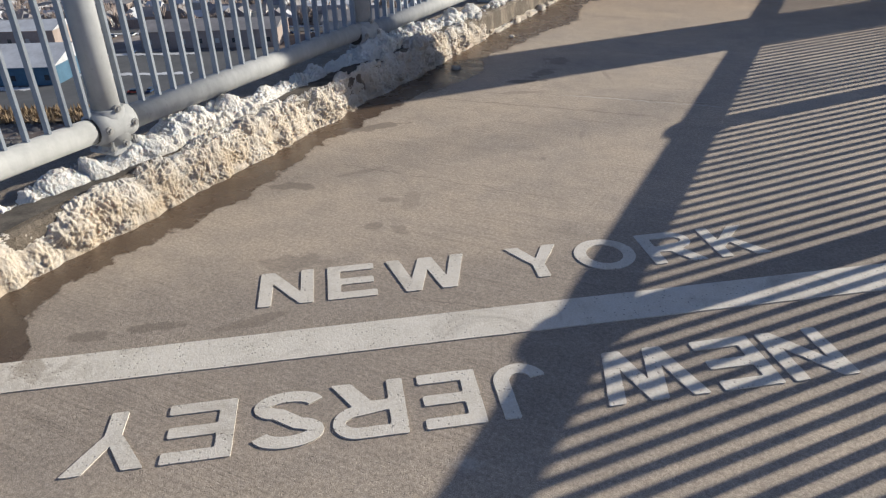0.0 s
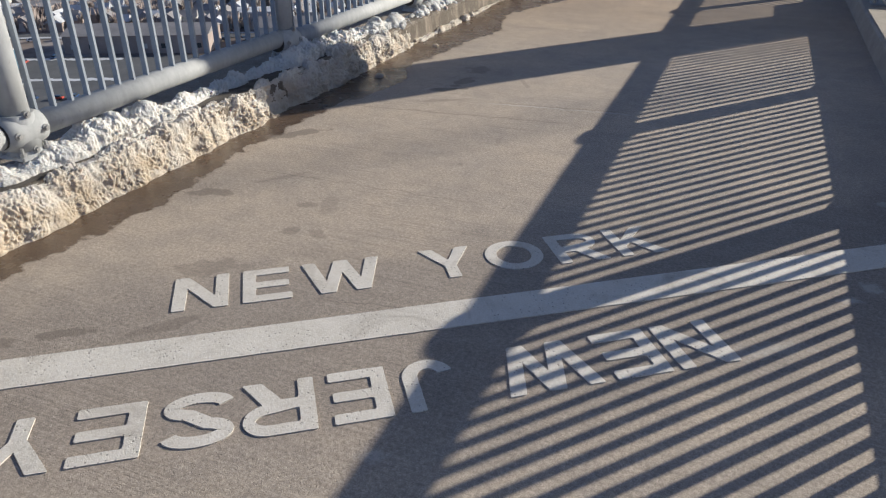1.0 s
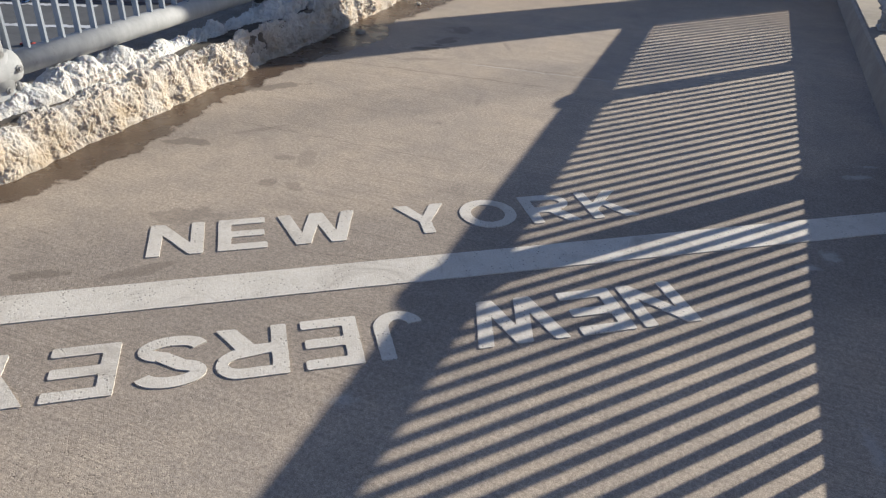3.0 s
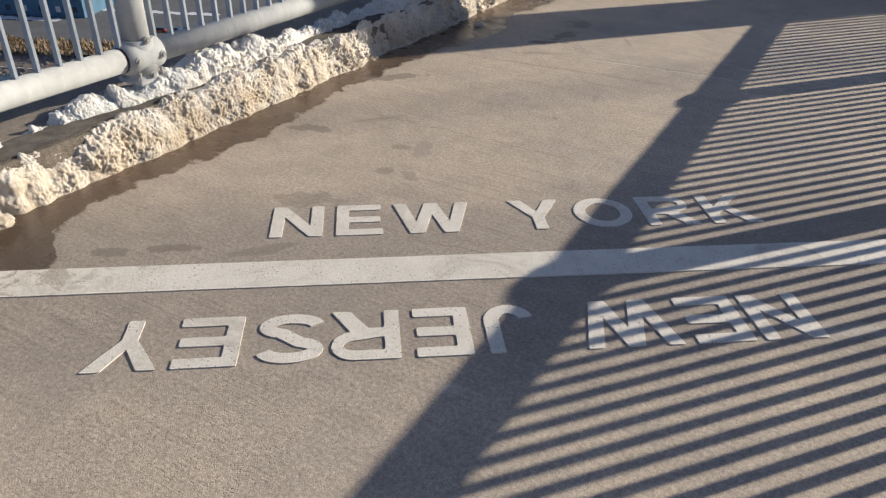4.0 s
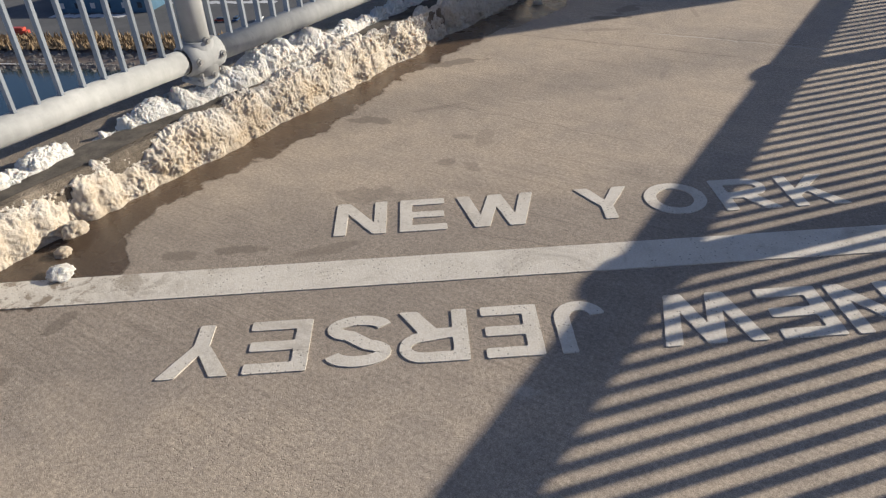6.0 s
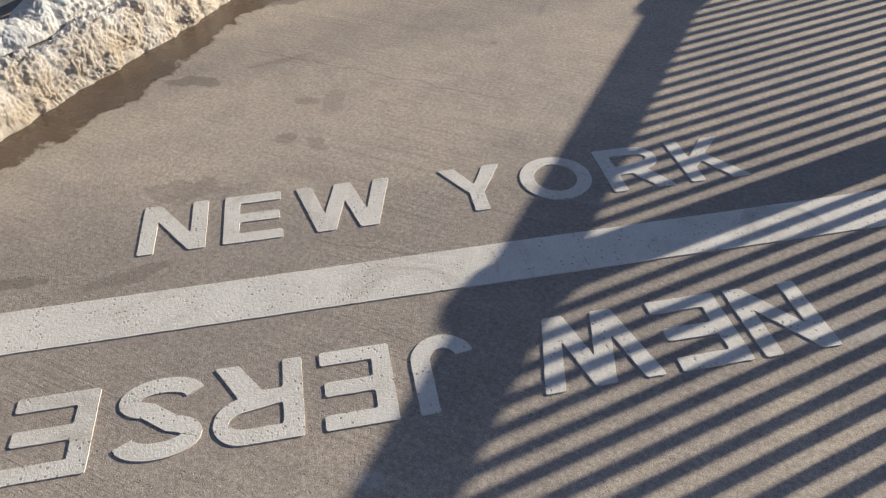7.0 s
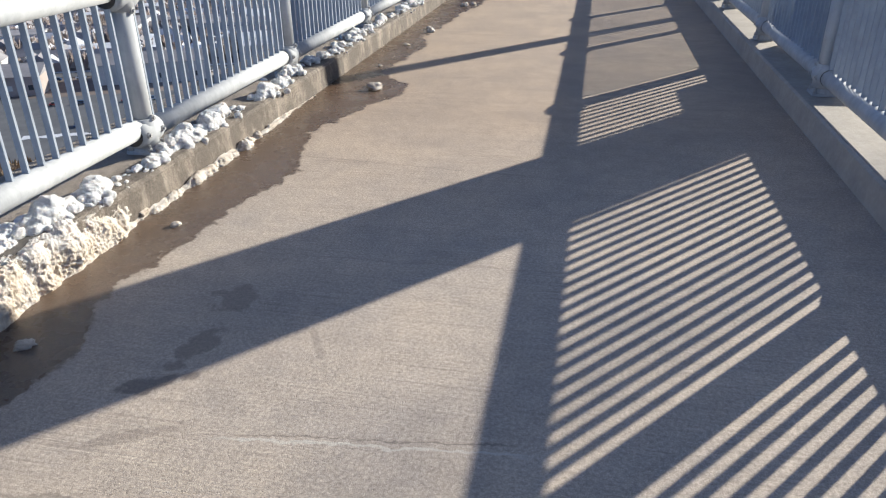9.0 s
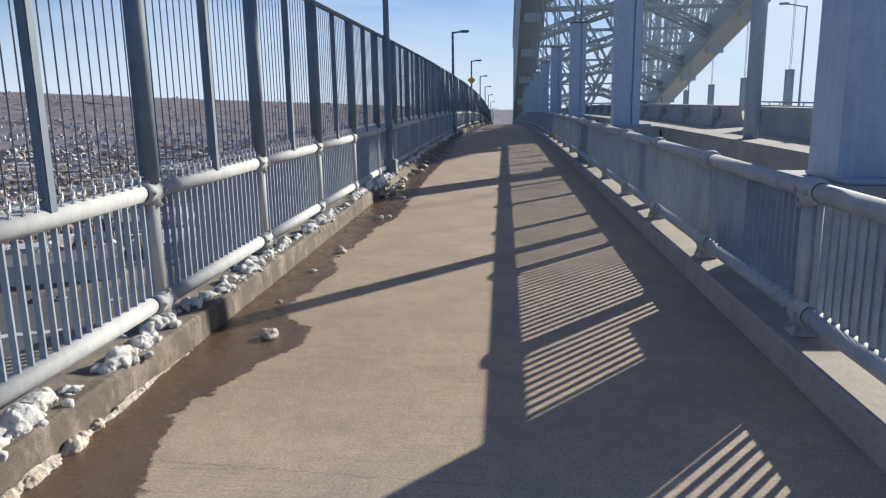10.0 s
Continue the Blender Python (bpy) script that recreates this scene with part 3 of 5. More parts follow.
def bulb(bm, x, y, z, r, l):
    """A cast clamp round a rail along y."""
    n = 16
    prof = [(-l, r * 1.0), (-l * 0.97, r * 1.3), (-l * 0.55, r * 1.42), (0, r * 1.5), (l * 0.55, r * 1.42), (l * 0.97, r * 1.3), (l, r * 1.0)]
    rings = [[bm.verts.new((x + rr * math.cos(2 * math.pi * i / n), y + dy, z + rr * math.sin(2 * math.pi * i / n))) for i in range(n)] for dy, rr in prof]
    for a, b in zip(rings, rings[1:]):
        for i in range(n):
            bm.faces.new((a[i], a[(i + 1) % n], b[(i + 1) % n], b[i]))
    bmesh.ops.recalc_face_normals(bm, faces=bm.faces)
    return bm


def bar_bm(bm, y):
    return box(bm, -0.017, 0.017, y - 0.007, y + 0.007, LOW_Z + 0.03, TOP_Z - 0.03)


def rail_panel(side, joined):
    """One bay of railing: post, two rails, clamps with bolts, balusters. side: +1 where the walkway lies at greater x."""
    e = empty("railing_bay")
    kh = KERB_H if side > 0 else KERB_HR + 0.004
    bm = B()
    rod(bm, (0, 0, kh + 0.02), (0, 0, TOP_Z + (0.05 if side > 0 else 0.0)), 0.066, 18)
    post = part("post", bm, M_rail, e, smooth=False)
    for f in post.data.polygons:
        f.use_smooth = len(f.vertices) == 4
    for nm, z in (("top_rail", TOP_Z), ("bottom_rail", LOW_Z)):
        bm = rod(B(), (0, 0.03, z), (0, PITCH - 0.03, z), R_RAIL, 18)
        o = part(nm, bm, M_rail, e)
        for f in o.data.polygons:
            f.use_smooth = len(f.vertices) == 4
        bm = bulb(B(), 0, 0, z, R_RAIL * 0.98, 0.108)
        rod(bm, (0, 0, z - 0.085), (0, 0, z + (0.085 if side > 0 or z < 0.6 else 0.03)), 0.08, 18)
        c = part("clamp", bm, M_rail, e, smooth=False)
        for f in c.data.polygons:
            f.use_smooth = len(f.vertices) == 4
        if not joined:
            for dy in (0.112, -0.112):
                part("gasket", rod(B(), (0, dy - 0.006, z), (0, dy + 0.006, z), R_RAIL * 1.04, 16), M_joint, c)
            for dy, dz in ((0.075, 0.0), (-0.075, 0.0), (0.0, 0.085 if side > 0 or z < 0.6 else 0.0), (0.0, -0.085)):
                bm = B()
                r0 = 0.086 if dy else 0.079
                rod(bm, (side * (r0 - 0.02), dy, z + dz), (side * (r0 + 0.014), dy, z + dz), 0.011, 6)
                rod(bm, (side * (r0 - 0.02), dy, z + dz), (side * (r0 + 0.003), dy, z + dz), 0.018, 12)
                part("bolt", bm, M_bolt, c)
    bm = box(B(), -0.085, 0.085, -0.085, 0.085, kh + 0.004, kh + 0.026, 0.004)
    rod(bm, (0, 0, kh + 0.02), (0, 0, kh + 0.09), 0.085, 14, 0.055)
    foot = part("base_plate", bm, M_rail, e)
    if not joined:
        for dx, dy in ((0.066, 0.066), (-0.066, 0.066), (0.066, -0.066), (-0.066, -0.066)):
            bm = B()
            rod(bm, (dx, dy, kh + 0.02), (dx, dy, kh + 0.065), 0.009, 6)
            rod(bm, (dx, dy, kh + 0.026), (dx, dy, kh + 0.043), 0.016, 6)
            part("anchor_bolt", bm, M_bolt, foot)
    step = PITCH / (N_BAR + 1)
    if joined:
        bm = B()
        for i in range(N_BAR):
            bar_bm(bm, (i + 1) * step)
        part("balusters", bm, M_bar, e)["kind"] = "stuff"
    else:
        me = mesh_of("baluster", bar_bm(B(), 0), M_bar)
        for i in range(N_BAR):
            part("baluster", me, M_bar, e, m=pose(0, (i + 1) * step, 0))
    return e


def fence_panel(joined):
    """One bay of the cable fence above the outer railing: tall post, thin mullion, top tube, upright cables with ties."""
    e = empty("cable_fence_bay")
    top = 2.88
    bm = rod(B(), (0, 0, TOP_Z + 0.06), (0, 0, top), 0.066, 16)
    o = part("tall_post", bm, M_fence, e)
    for f in o.data.polygons:
        f.use_smooth = len(f.vertices) == 4
    bm = box(B(), -0.03, 0.03, PITCH / 2 - 0.034, PITCH / 2 + 0.034, 1.12, top, 0.006)
    part("mullion", bm, M_fence, e)
    bm = rod(B(), (0, 0, top), (0, PITCH, top), 0.033, 10)
    part("top_tube", bm, M_fence, e)
    bm = B()
    rod(bm, (0, 0, 1.20), (0, PITCH, 1.20), 0.007, 6)
    part("lower_tube", bm, M_wire, e)
    step = PITCH / 21

    def cable(bm, y):
        return rod(bm, (0, y, 1.13), (0, y, top), 0.0048, 5, caps=False)

    def tie(bm, y):
        for s in (-1, 1):
            rod(bm, (0.006, y - 0.012 * s, 1.14), (0.006, y + 0.012 * s, 1.185), 0.007, 6)
        rod(bm, (0.004, y, 1.18), (0.004, y + 0.012, 1.215), 0.013, 6, 0.006)
        rod(bm, (0, y, 1.21), (0, y, 1.25), 0.007, 6, 0.005)
        return bm

    if joined:
        bm, bt = B(), B()
        for i in range(21):
            cable(bm, (i + 0.5) * step)
            tie(bt, (i + 0.5) * step)
        part("cables", bm, M_wire, e)["kind"] = "stuff"
        part("cable_ties", bt, M_tie, e)["kind"] = "stuff"
    else:
        mc, mt = mesh_of("cable", cable(B(), 0), M_wire), mesh_of("cable_tie", tie(B(), 0), M_tie)
        for i in range(21):
            c = part("cable", mc, M_wire, e, m=pose(0, (i + 0.5) * step, 0))
            part("cable_tie", mt, M_tie, c)
    return e


def lift(x, y):
    """The outer railing sits a little higher at the near end."""
    return 0.058 * max(0.0, min(1.0, (6.8 - y) / 4.4)) if x < 0 else 0.0


def run_of(make, x, y_first, pitch, near, far, label, category, group):
    """Bays in a row along the deck: the near ones in single pieces, the rest with joined bars."""
    a, b = make(False), make(True)
    stretch = Matrix.Diagonal((1, pitch / PITCH, 1, 1))
    for ob, i in ((a, 0), (b, near)):
        tagged(ob, label, category, group)
        ob.matrix_basis = along(x, y_first + i * pitch, lift(x, y_first + i * pitch)) @ stretch
    for i in range(1, far):
        if i != near:
            y = y_first + i * pitch
            copy_thing(a if i < near else b, along(x, y, lift(x, y)))


PITCH_L, PITCH_R = 2.248, 2.272
LEFT_Y, RIGHT_Y = 2.235 - 3 * PITCH_L, 8.87 - 6 * PITCH_R
run_of(lambda j: rail_panel(1, j), -2.95, LEFT_Y, PITCH_L, 9, 95, "grey galvanised pipe railing bay with upright bars on kerb", "railing", "outer railing bays")
run_of(lambda j: rail_panel(-1, j), 1.36, RIGHT_Y, PITCH_R, 9, 95, "grey galvanised steel pipe railing bay between walkway and road", "railing", "inner railing bays")
run_of(fence_panel, -2.925, LEFT_Y, PITCH_L, 8, 95, "dark steel fence bay of thin upright cables above the railing", "fence", "fence bays")

# ---- lamp posts on the river side ----


def lamp_post(sign):
    e = empty("lamp_post")
    bm = rod(B(), (0, 0, 0.0), (0, 0, 4.6), 0.075, 12, 0.05)
    part("pole", bm, M_fence, e)
    bm = box(B(), -0.13, 0.13, -0.13, 0.13, 0.0, 0.30, 0.02)
    part("base", bm, M_fence, e)
    bm = rod(B(), (0, 0, 4.55), (0.4, 0, 4.6), 0.04, 8)
    part("arm", bm, M_fence, e)
    bm = box(B(), 0.33, 0.75, -0.12, 0.12, 4.56, 4.66, 0.03)
    head = part("lamp_head", bm, M_fence, e)
    bm = box(B(), 0.38, 0.7, -0.09, 0.09, 4.545, 4.559, 0.003)
    part("lens", bm, M_lampgl, head)
    if sign:
        bm = box(B(), -0.21, 0.21, -0.10, -0.085, 3.0, 3.42)
        bmesh.ops.rotate(bm, cent=(0, 0, 3.21), matrix=Matrix.Rotation(radians(45), 3, "Y"), verts=bm.verts)
        part("sign_board", bm, M_yellow, e, "yellow diamond warning board")
    return e


LAMP = "dark steel lamp post with a short arm beside the fence"
lamp = tagged(lamp_post(False), LAMP, "lamp post", "walkway lamp posts")
lamp.matrix_basis = along(-2.84, 18.9, KERB_H)
signed = tagged(lamp_post(True), "dark steel lamp post carrying a yellow diamond sign", "lamp post", "walkway lamp posts")
signed.matrix_basis = along(-2.88, 18.9 + 39.6, KERB_H)
for i in (1, 3, 4, 5, 6, 7, 8):
    copy_thing(lamp, along(-2.88, 18.9 + 19.8 * i, KERB_H))

# ---- hanger columns, pedestals, arch ----
COL_Y, COL_STEP, COL_TOP = 10.42, 12.3, 4.65
RIB_X, FAR_X = 2.48, 24.7


def rib_z(y):
    """The arch's lower chord: above the deck near mid-span, below it farther on."""
    return 30.0 - 0.2 * y - 0.00022 * y * y


def hanger(height):
    e = empty("hanger_column")
    bm = B()
    box(bm, -0.30, 0.30, 0.06, 0.54, 0.99, height)                  # core
    box(bm, -0.31, 0.09, 0.0, 0.59, 0.988, height + 0.01, 0.006)    # two legs, a deep groove between them
    box(bm, 0.13, 0.31, 0.0, 0.59, 0.986, height + 0.008, 0.006)
    part("column_box", bm, M_col, e)
    bm = box(B(), -0.33, 0.33, -0.08, 0.62, height + 0.012, height + 0.05, 0.006)
    part("cap_plate", bm, M_dark, e)
    return e


def ropes(x, y, z0, z1, r=0.035, sides=(-0.12, 0.12)):
    e = empty("hanger_ropes")
    for dx in sides:
        for dy in (0.1, 0.44):
            part("rope", rod(B(), (x + dx, y + dy, z0), (x + dx, y + dy, z1), r, 6), M_rope, e)
    tagged(e, "pair of grey steel hanger ropes above a column", "hanger rope", "hanger ropes")


def pedestal_thing():
    e = empty("column_pedestal")
    bm = box(B(), 2.0, 3.25, -0.25, 1.12, -0.9, 0.95, 0.02)
    part("block", bm, M_barrier, e)
    bm = box(B(), 2.2, 3.06, -0.16, 0.72, 0.954, 1.0, 0.01)
    part("bearing_plate", bm, M_col, e)
    return e


near_col = tagged(hanger(COL_TOP), "tall blue-grey steel hanger column beside the walkway", "column", "hanger columns")
near_col.matrix_basis = pose(RIB_X, COL_Y, 0)
ped = tagged(pedestal_thing(), "grey block under a hanger column", "pedestal", "column pedestals")
ped.matrix_basis = pose(0, COL_Y, 0)
for i in range(-1, 16):
    y = COL_Y + i * COL_STEP
    if rib_z(y) < COL_TOP + sag(y) + 1:
        continue
    if i:
        copy_thing(near_col, pose(RIB_X, y, sag(y)))
        copy_thing(ped, pose(0, y, sag(y)))
    ropes(RIB_X, y, COL_TOP + sag(y), rib_z(y))
    if i >= 0:
        copy_thing(near_col, pose(FAR_X, y + 0.3, sag(y) - 0.2))
        ropes(FAR_X, y + 0.3, COL_TOP + sag(y) - 0.2, rib_z(y), 0.02, (0.0,))

PANEL = 24.2


def beam(bm, a, b, w, h):
    a, b = Vector(a), Vector(b)
    d = b - a
    m = Matrix.Translation((a + b) / 2) @ d.to_track_quat("Y", "Z").to_matrix().to_4x4() @ Matrix.Diagonal((w, d.length, h, 1))
    bmesh.ops.create_cube(bm, size=1, matrix=m)
    return bm


def lattice(bm, a, b, w, h, n):
    """A laced strut: four corner angles and zigzag lacing."""
    a, b = Vector(a), Vector(b)
    d = (b - a).normalized()
    side = d.cross(Vector((0, 0, 1)))
    side = side.normalized() if side.length > 0.01 else Vector((1, 0, 0))
    up = side.cross(d).normalized()
    cs = [side * sx * w / 2 + up * sz * h / 2 for sx in (-1, 1) for sz in (-1, 1)]
    for c in cs:
        beam(bm, a + c, b + c, 0.22, 0.22)
    for i in range(n):
        p, q = a.lerp(b, i / n), a.lerp(b, (i + 1) / n)
        c0, c1 = (0, 1) if i % 2 else (1, 0)
        beam(bm, p + cs[c0], q + cs[c1], 0.1, 0.1)
        beam(bm, p + cs[c0 + 2], q + cs[c1 + 2], 0.1, 0.1)
        beam(bm, p + cs[0 if i % 2 else 2], q + cs[2 if i % 2 else 0], 0.1, 0.1)
        beam(bm, p + cs[1 if i % 2 else 3], q + cs[3 if i % 2 else 1], 0.1, 0.1)
    return bm


def arch_rib(x):
    e = empty("arch_rib")
    ys = [PANEL * 0.5 * i for i in range(0, 15)]
    lo = [Vector((x, y, rib_z(y))) for y in ys]
    hi = [Vector((x, y, 46.0 - 0.16 * y - 0.0002 * y * y)) for y in ys]
    for a, b in zip(lo, lo[1:]):
        part("lower_chord", beam(B(), a, b + (b - a).normalized() * 0.1, 2.6, 2.6), M_arch, e)
        bm = B()
        box(bm, x - 0.9, x + 0.9, a.y - 0.6, a.y + 0.6, a.z - 2.1, a.z - 1.2)
        part("gusset", bm, M_arch, e)
    for a, b in zip(hi, hi[1:]):
        part("upper_chord", beam(B(), a, b, 2.2, 2.0), M_arch, e)
    for i in range(len(ys)):
        part("web_post", lattice(B(), lo[i], hi[i], 1.6, 1.2, 14), M_arch, e)
        if i + 1 < len(ys):
            part("web_diagonal", lattice(B(), lo[i + 1], hi[i], 1.6, 1.2, 16), M_arch, e)
    return e


tagged(arch_rib(RIB_X), "grey-blue steel arch rib of chords and laced web members", "arch rib", "arch ribs")
tagged(arch_rib(FAR_X), "grey-blue steel arch rib of chords and laced web members", "arch rib", "arch ribs")


def bracing(y0, y1):
    """Laced struts and chevrons that tie the two ribs together."""
    e = empty("arch_bracing")
    z0, z1 = rib_z(y0), rib_z(y1)
    mid = (RIB_X + FAR_X) / 2
    part("cross_strut", lattice(B(), (RIB_X, y0, z0), (FAR_X, y0, z0), 1.6, 1.8, 16), M_arch, e)
    part("chevron", lattice(B(), (RIB_X, y1, z1), (mid, y0, z0), 1.0, 0.9, 14), M_arch, e)
    part("chevron", lattice(B(), (FAR_X, y1, z1), (mid, y0, z0), 1.0, 0.9, 14), M_arch, e)
    zt = 46.0 - 0.16 * y0 - 0.0002 * y0 * y0
    part("top_strut", lattice(B(), (RIB_X, y0, zt), (FAR_X, y0, zt), 1.6, 1.6, 16), M_arch, e)
    part("sway_strut", lattice(B(), (RIB_X, y0, zt), (mid, y0, z0), 0.9, 0.9, 14), M_arch, e)
    part("sway_strut", lattice(B(), (FAR_X, y0, zt), (mid, y0, z0), 0.9, 0.9, 14), M_arch, e)
    return tagged(e, "laced steel cross bracing between the arch ribs", "bracing", "arch bracing")


for i in range(2, 13):
    bracing(PANEL * 0.5 * i, PANEL * 0.5 * (i + 1))

# ---- road edge ----
tagged(strip("road", M_slab, [(3.3, 0.93), (30, 0.93), (30, 0.4), (3.3, 0.4)], YS), "pale concrete road deck beside the walkway", "road", kind="structure")


def road_barrier(y0, y1, nose):
    e = empty("road_barrier")
    bm = B()
    n = max(2, int((y1 - y0) / 3))
    prof = [(4.50, 0.93), (4.52, 1.0), (4.62, 1.12), (4.66, 1.42), (4.92, 1.42), (4.96, 1.12), (5.06, 1.0), (5.08, 0.93)]
    ys = [y0, y0 + 0.1, y0 + 0.25, y0 + 0.5] + [y0 + 0.5 + (y1 - y0 - 0.5) * i / n for i in range(1, n + 1)]
    ks = [0.45, 0.72, 0.9, 1.0] + [1.0] * n if nose else [1.0] * (n + 4)
    if nose:
        ys = [y0 + y1 - y for y in ys][::-1]
        ks = ks[::-1]
    rows = [[bm.verts.new((x, y, 0.93 + (z - 0.93) * k + sag(y))) for x, z in prof] for y, k in zip(ys, ks)]
    for r0, r1 in zip(rows, rows[1:]):
        for a in range(len(prof) - 1):
            bm.faces.new((r0[a], r0[a + 1], r1[a + 1], r1[a]))
    bm.faces.new(rows[0])
    bm.faces.new(rows[-1][::-1])
    bmesh.ops.recalc_face_normals(bm, faces=bm.faces)
    part("concrete_body", bm, M_barrier, e)
    bm = B()
    y = y0 + 0.6
    while y < y1 - 0.3:
        box(bm, 4.44, 4.62, y, y + 0.22, 0.934 + sag(y), 1.36 + sag(y), 0.01)
        y += 3.0
    part("buttresses", bm, M_barrier, e)
    return tagged(e, "weathered concrete road barrier with a rounded nose", "barrier", "road barriers")


road_barrier(-8, 20.3, True)
road_barrier(21.8, 60, False)
road_barrier(60.4, 120, False)
bm = rod(B(), (3.65, 17.12, 0.926), (3.65, 17.12, 9.5), 0.125, 20)
o = part("sign_mast", bm, M_col)
for f in o.data.polygons:
    f.use_smooth = len(f.vertices) == 4
tagged(o, "thick pale round steel mast on the road edge", "mast")


def road_lamp(x, y):
    e = empty("road_lamp")
    part("pole", rod(B(), (0, 0, 0.9), (0, 0, 9.0), 0.1, 10, 0.06), M_rope, e)
    part("arm", rod(B(), (0, 0, 8.9), (-1.6, 0, 9.2), 0.05, 8), M_rope, e)
    part("lamp_head", box(B(), -2.1, -1.4, -0.15, 0.15, 9.12, 9.28, 0.03), M_rope, e)
    e.matrix_basis = pose(x, y, sag(y))
    tagged(e, "tall grey street lamp at the far road edge", "street lamp", "road lamps")


for i in range(4):
    road_lamp(23.2, 66 + 36 * i)


def far_parapet(y0, y1):
    e = empty("far_parapet")
    bm = box(B(), 22.6, 23.0, y0, y1, 0.93, 1.35, 0.03)
    part("wall", bm, M_barrier, e)
    bm = B()
    rod(bm, (22.8, y0, 1.62), (22.8, y1, 1.62), 0.06, 8)
    part("rail", bm, M_rope, e)
    bm = B()
    for k in range(int((y1 - y0) / 2.5)):
        rod(bm, (22.8, y0 + 1 + 2.5 * k, 1.33), (22.8, y0 + 1 + 2.5 * k, 1.62), 0.05, 8)
    part("rail_posts", bm, M_rope, e)
    ym = (y0 + y1) / 2
    e.matrix_basis = pose(0, 0, sag(ym))
    tagged(e, "low concrete parapet with a steel rail across the road", "parapet", "far parapets")


for i in range(9):
    far_parapet(18 + 20 * i, 37.9 + 20 * i)

# ---- snow ----


def fbm(x, y, z=0.0, octaves=4):
    return noise.fractal(Vector((x, y, z)), 0.9, 2.1, octaves, noise_basis="PERLIN_ORIGINAL")


def clump_noise(p, s):
    d = noise.voronoi(p * s)[0]
    return 1.0 - min(1.0, d[0] * 1.35)


def lump_bm(r, seed, sub=3, flat=0.7):
    bm = B()
    bmesh.ops.create_icosphere(bm, subdivisions=sub, radius=1.0)
    for v in bm.verts:
        p = v.co.normalized()
        q = p + Vector((seed * 1.7, seed * 0.3, seed))
        d = 0.82 + 0.26 * noise.noise(q * 1.6) + 0.16 * noise.noise(q * 3.7) + 0.09 * noise.noise(q * 8)
        v.co = Vector((p.x * d * r, p.y * d * r, max(-0.25, p.z) * d * r * flat))
    return bm


def fade(y, a, b, c, d):
    return max(0.0, min(1.0, (y - a) / (b - a), (d - y) / (d - c)))


def lumpy(name, mat, seed, count, spot, voxel=0.0055, rough=0.021):
    """A bank of clumped snow: many small rough lumps packed together into one body."""
    r_ = random.Random(seed)
    base = B()
    bmesh.ops.create_icosphere(base, subdivisions=2, radius=1.0)
    unit = [v.co.copy() for v in base.verts]
    tris = [tuple(v.index for v in f.verts) for f in base.faces]
    base.free()
    verts, faces = [], []
    for n in range(count):
        got = spot(r_)
        if got is None:
            continue
        x, y, z, r = got
        c = Vector((x, y, z))
        sx, sy, sz = r_.uniform(0.8, 1.2), r_.uniform(0.8, 1.4), r_.uniform(0.7, 1.05)
        o = len(verts)
        for p in unit:
            q = c * 14 + p * (r * 26) + Vector((seed, 0, n * 0.37))
            d = 0.85 + 0.25 * clump_noise(q, 0.9) + 0.16 * noise.noise(q * 1.9) + 0.10 * noise.noise(q * 4.3)
            verts.append((x + p.x * d * r * sx, y + p.y * d * r * sy, z + p.z * d * r * sz))
        faces += [(a + o, b + o, e + o) for a, b, e in tris]
    me = bpy.data.meshes.new(name)
    me.from_pydata(verts, [], faces)
    me.polygons.foreach_set("use_smooth", [True] * len(faces))
    me.materials.append(mat)
    ob = new(name, me)
    mod = ob.modifiers.new("packed", "REMESH")      # lumps packed into one body
    mod.mode, mod.voxel_size, mod.use_smooth_shade = "VOXEL", voxel, True
    fluff = bpy.data.textures.new(name, "CLOUDS")
    fluff.noise_scale, fluff.noise_depth = 0.02, 4
    mod = ob.modifiers.new("crust", "DISPLACE")
    mod.texture, mod.texture_coords, mod.strength, mod.mid_level = fluff, "GLOBAL", rough, 0.5
    return ob


def clot(p, s):
    """A round clot in each cell, with creases between."""
    d = noise.voronoi(p * s)[0][0] * 1.15
    return max(-0.02 + 0.06 * d, 0.62 - d * d)      # the creases are part filled


def billow(p, s):
    """Rounded clots of several sizes, the small ones riding on the large."""
    p = p + Vector((0, 0, s))
    p = p + 0.022 * noise.noise_vector(p * 11)
    q = p + 0.008 * noise.noise_vector(p * 40)
    patchy = 0.75 + 0.7 * max(-0.5, noise.noise(p * 7 + Vector((9, 0, 0))))
    fluff = 0.010 * noise.noise(p * 70) + 0.007 * noise.noise(p * 125) + 0.005 * noise.noise(p * 220)
    return 0.036 * noise.noise(p * 4.0) + 0.040 * clot(p, 7.5) + (0.026 * clot(q, 19) + 0.013 * clot(q, 46) + fluff) * patchy - 0.021


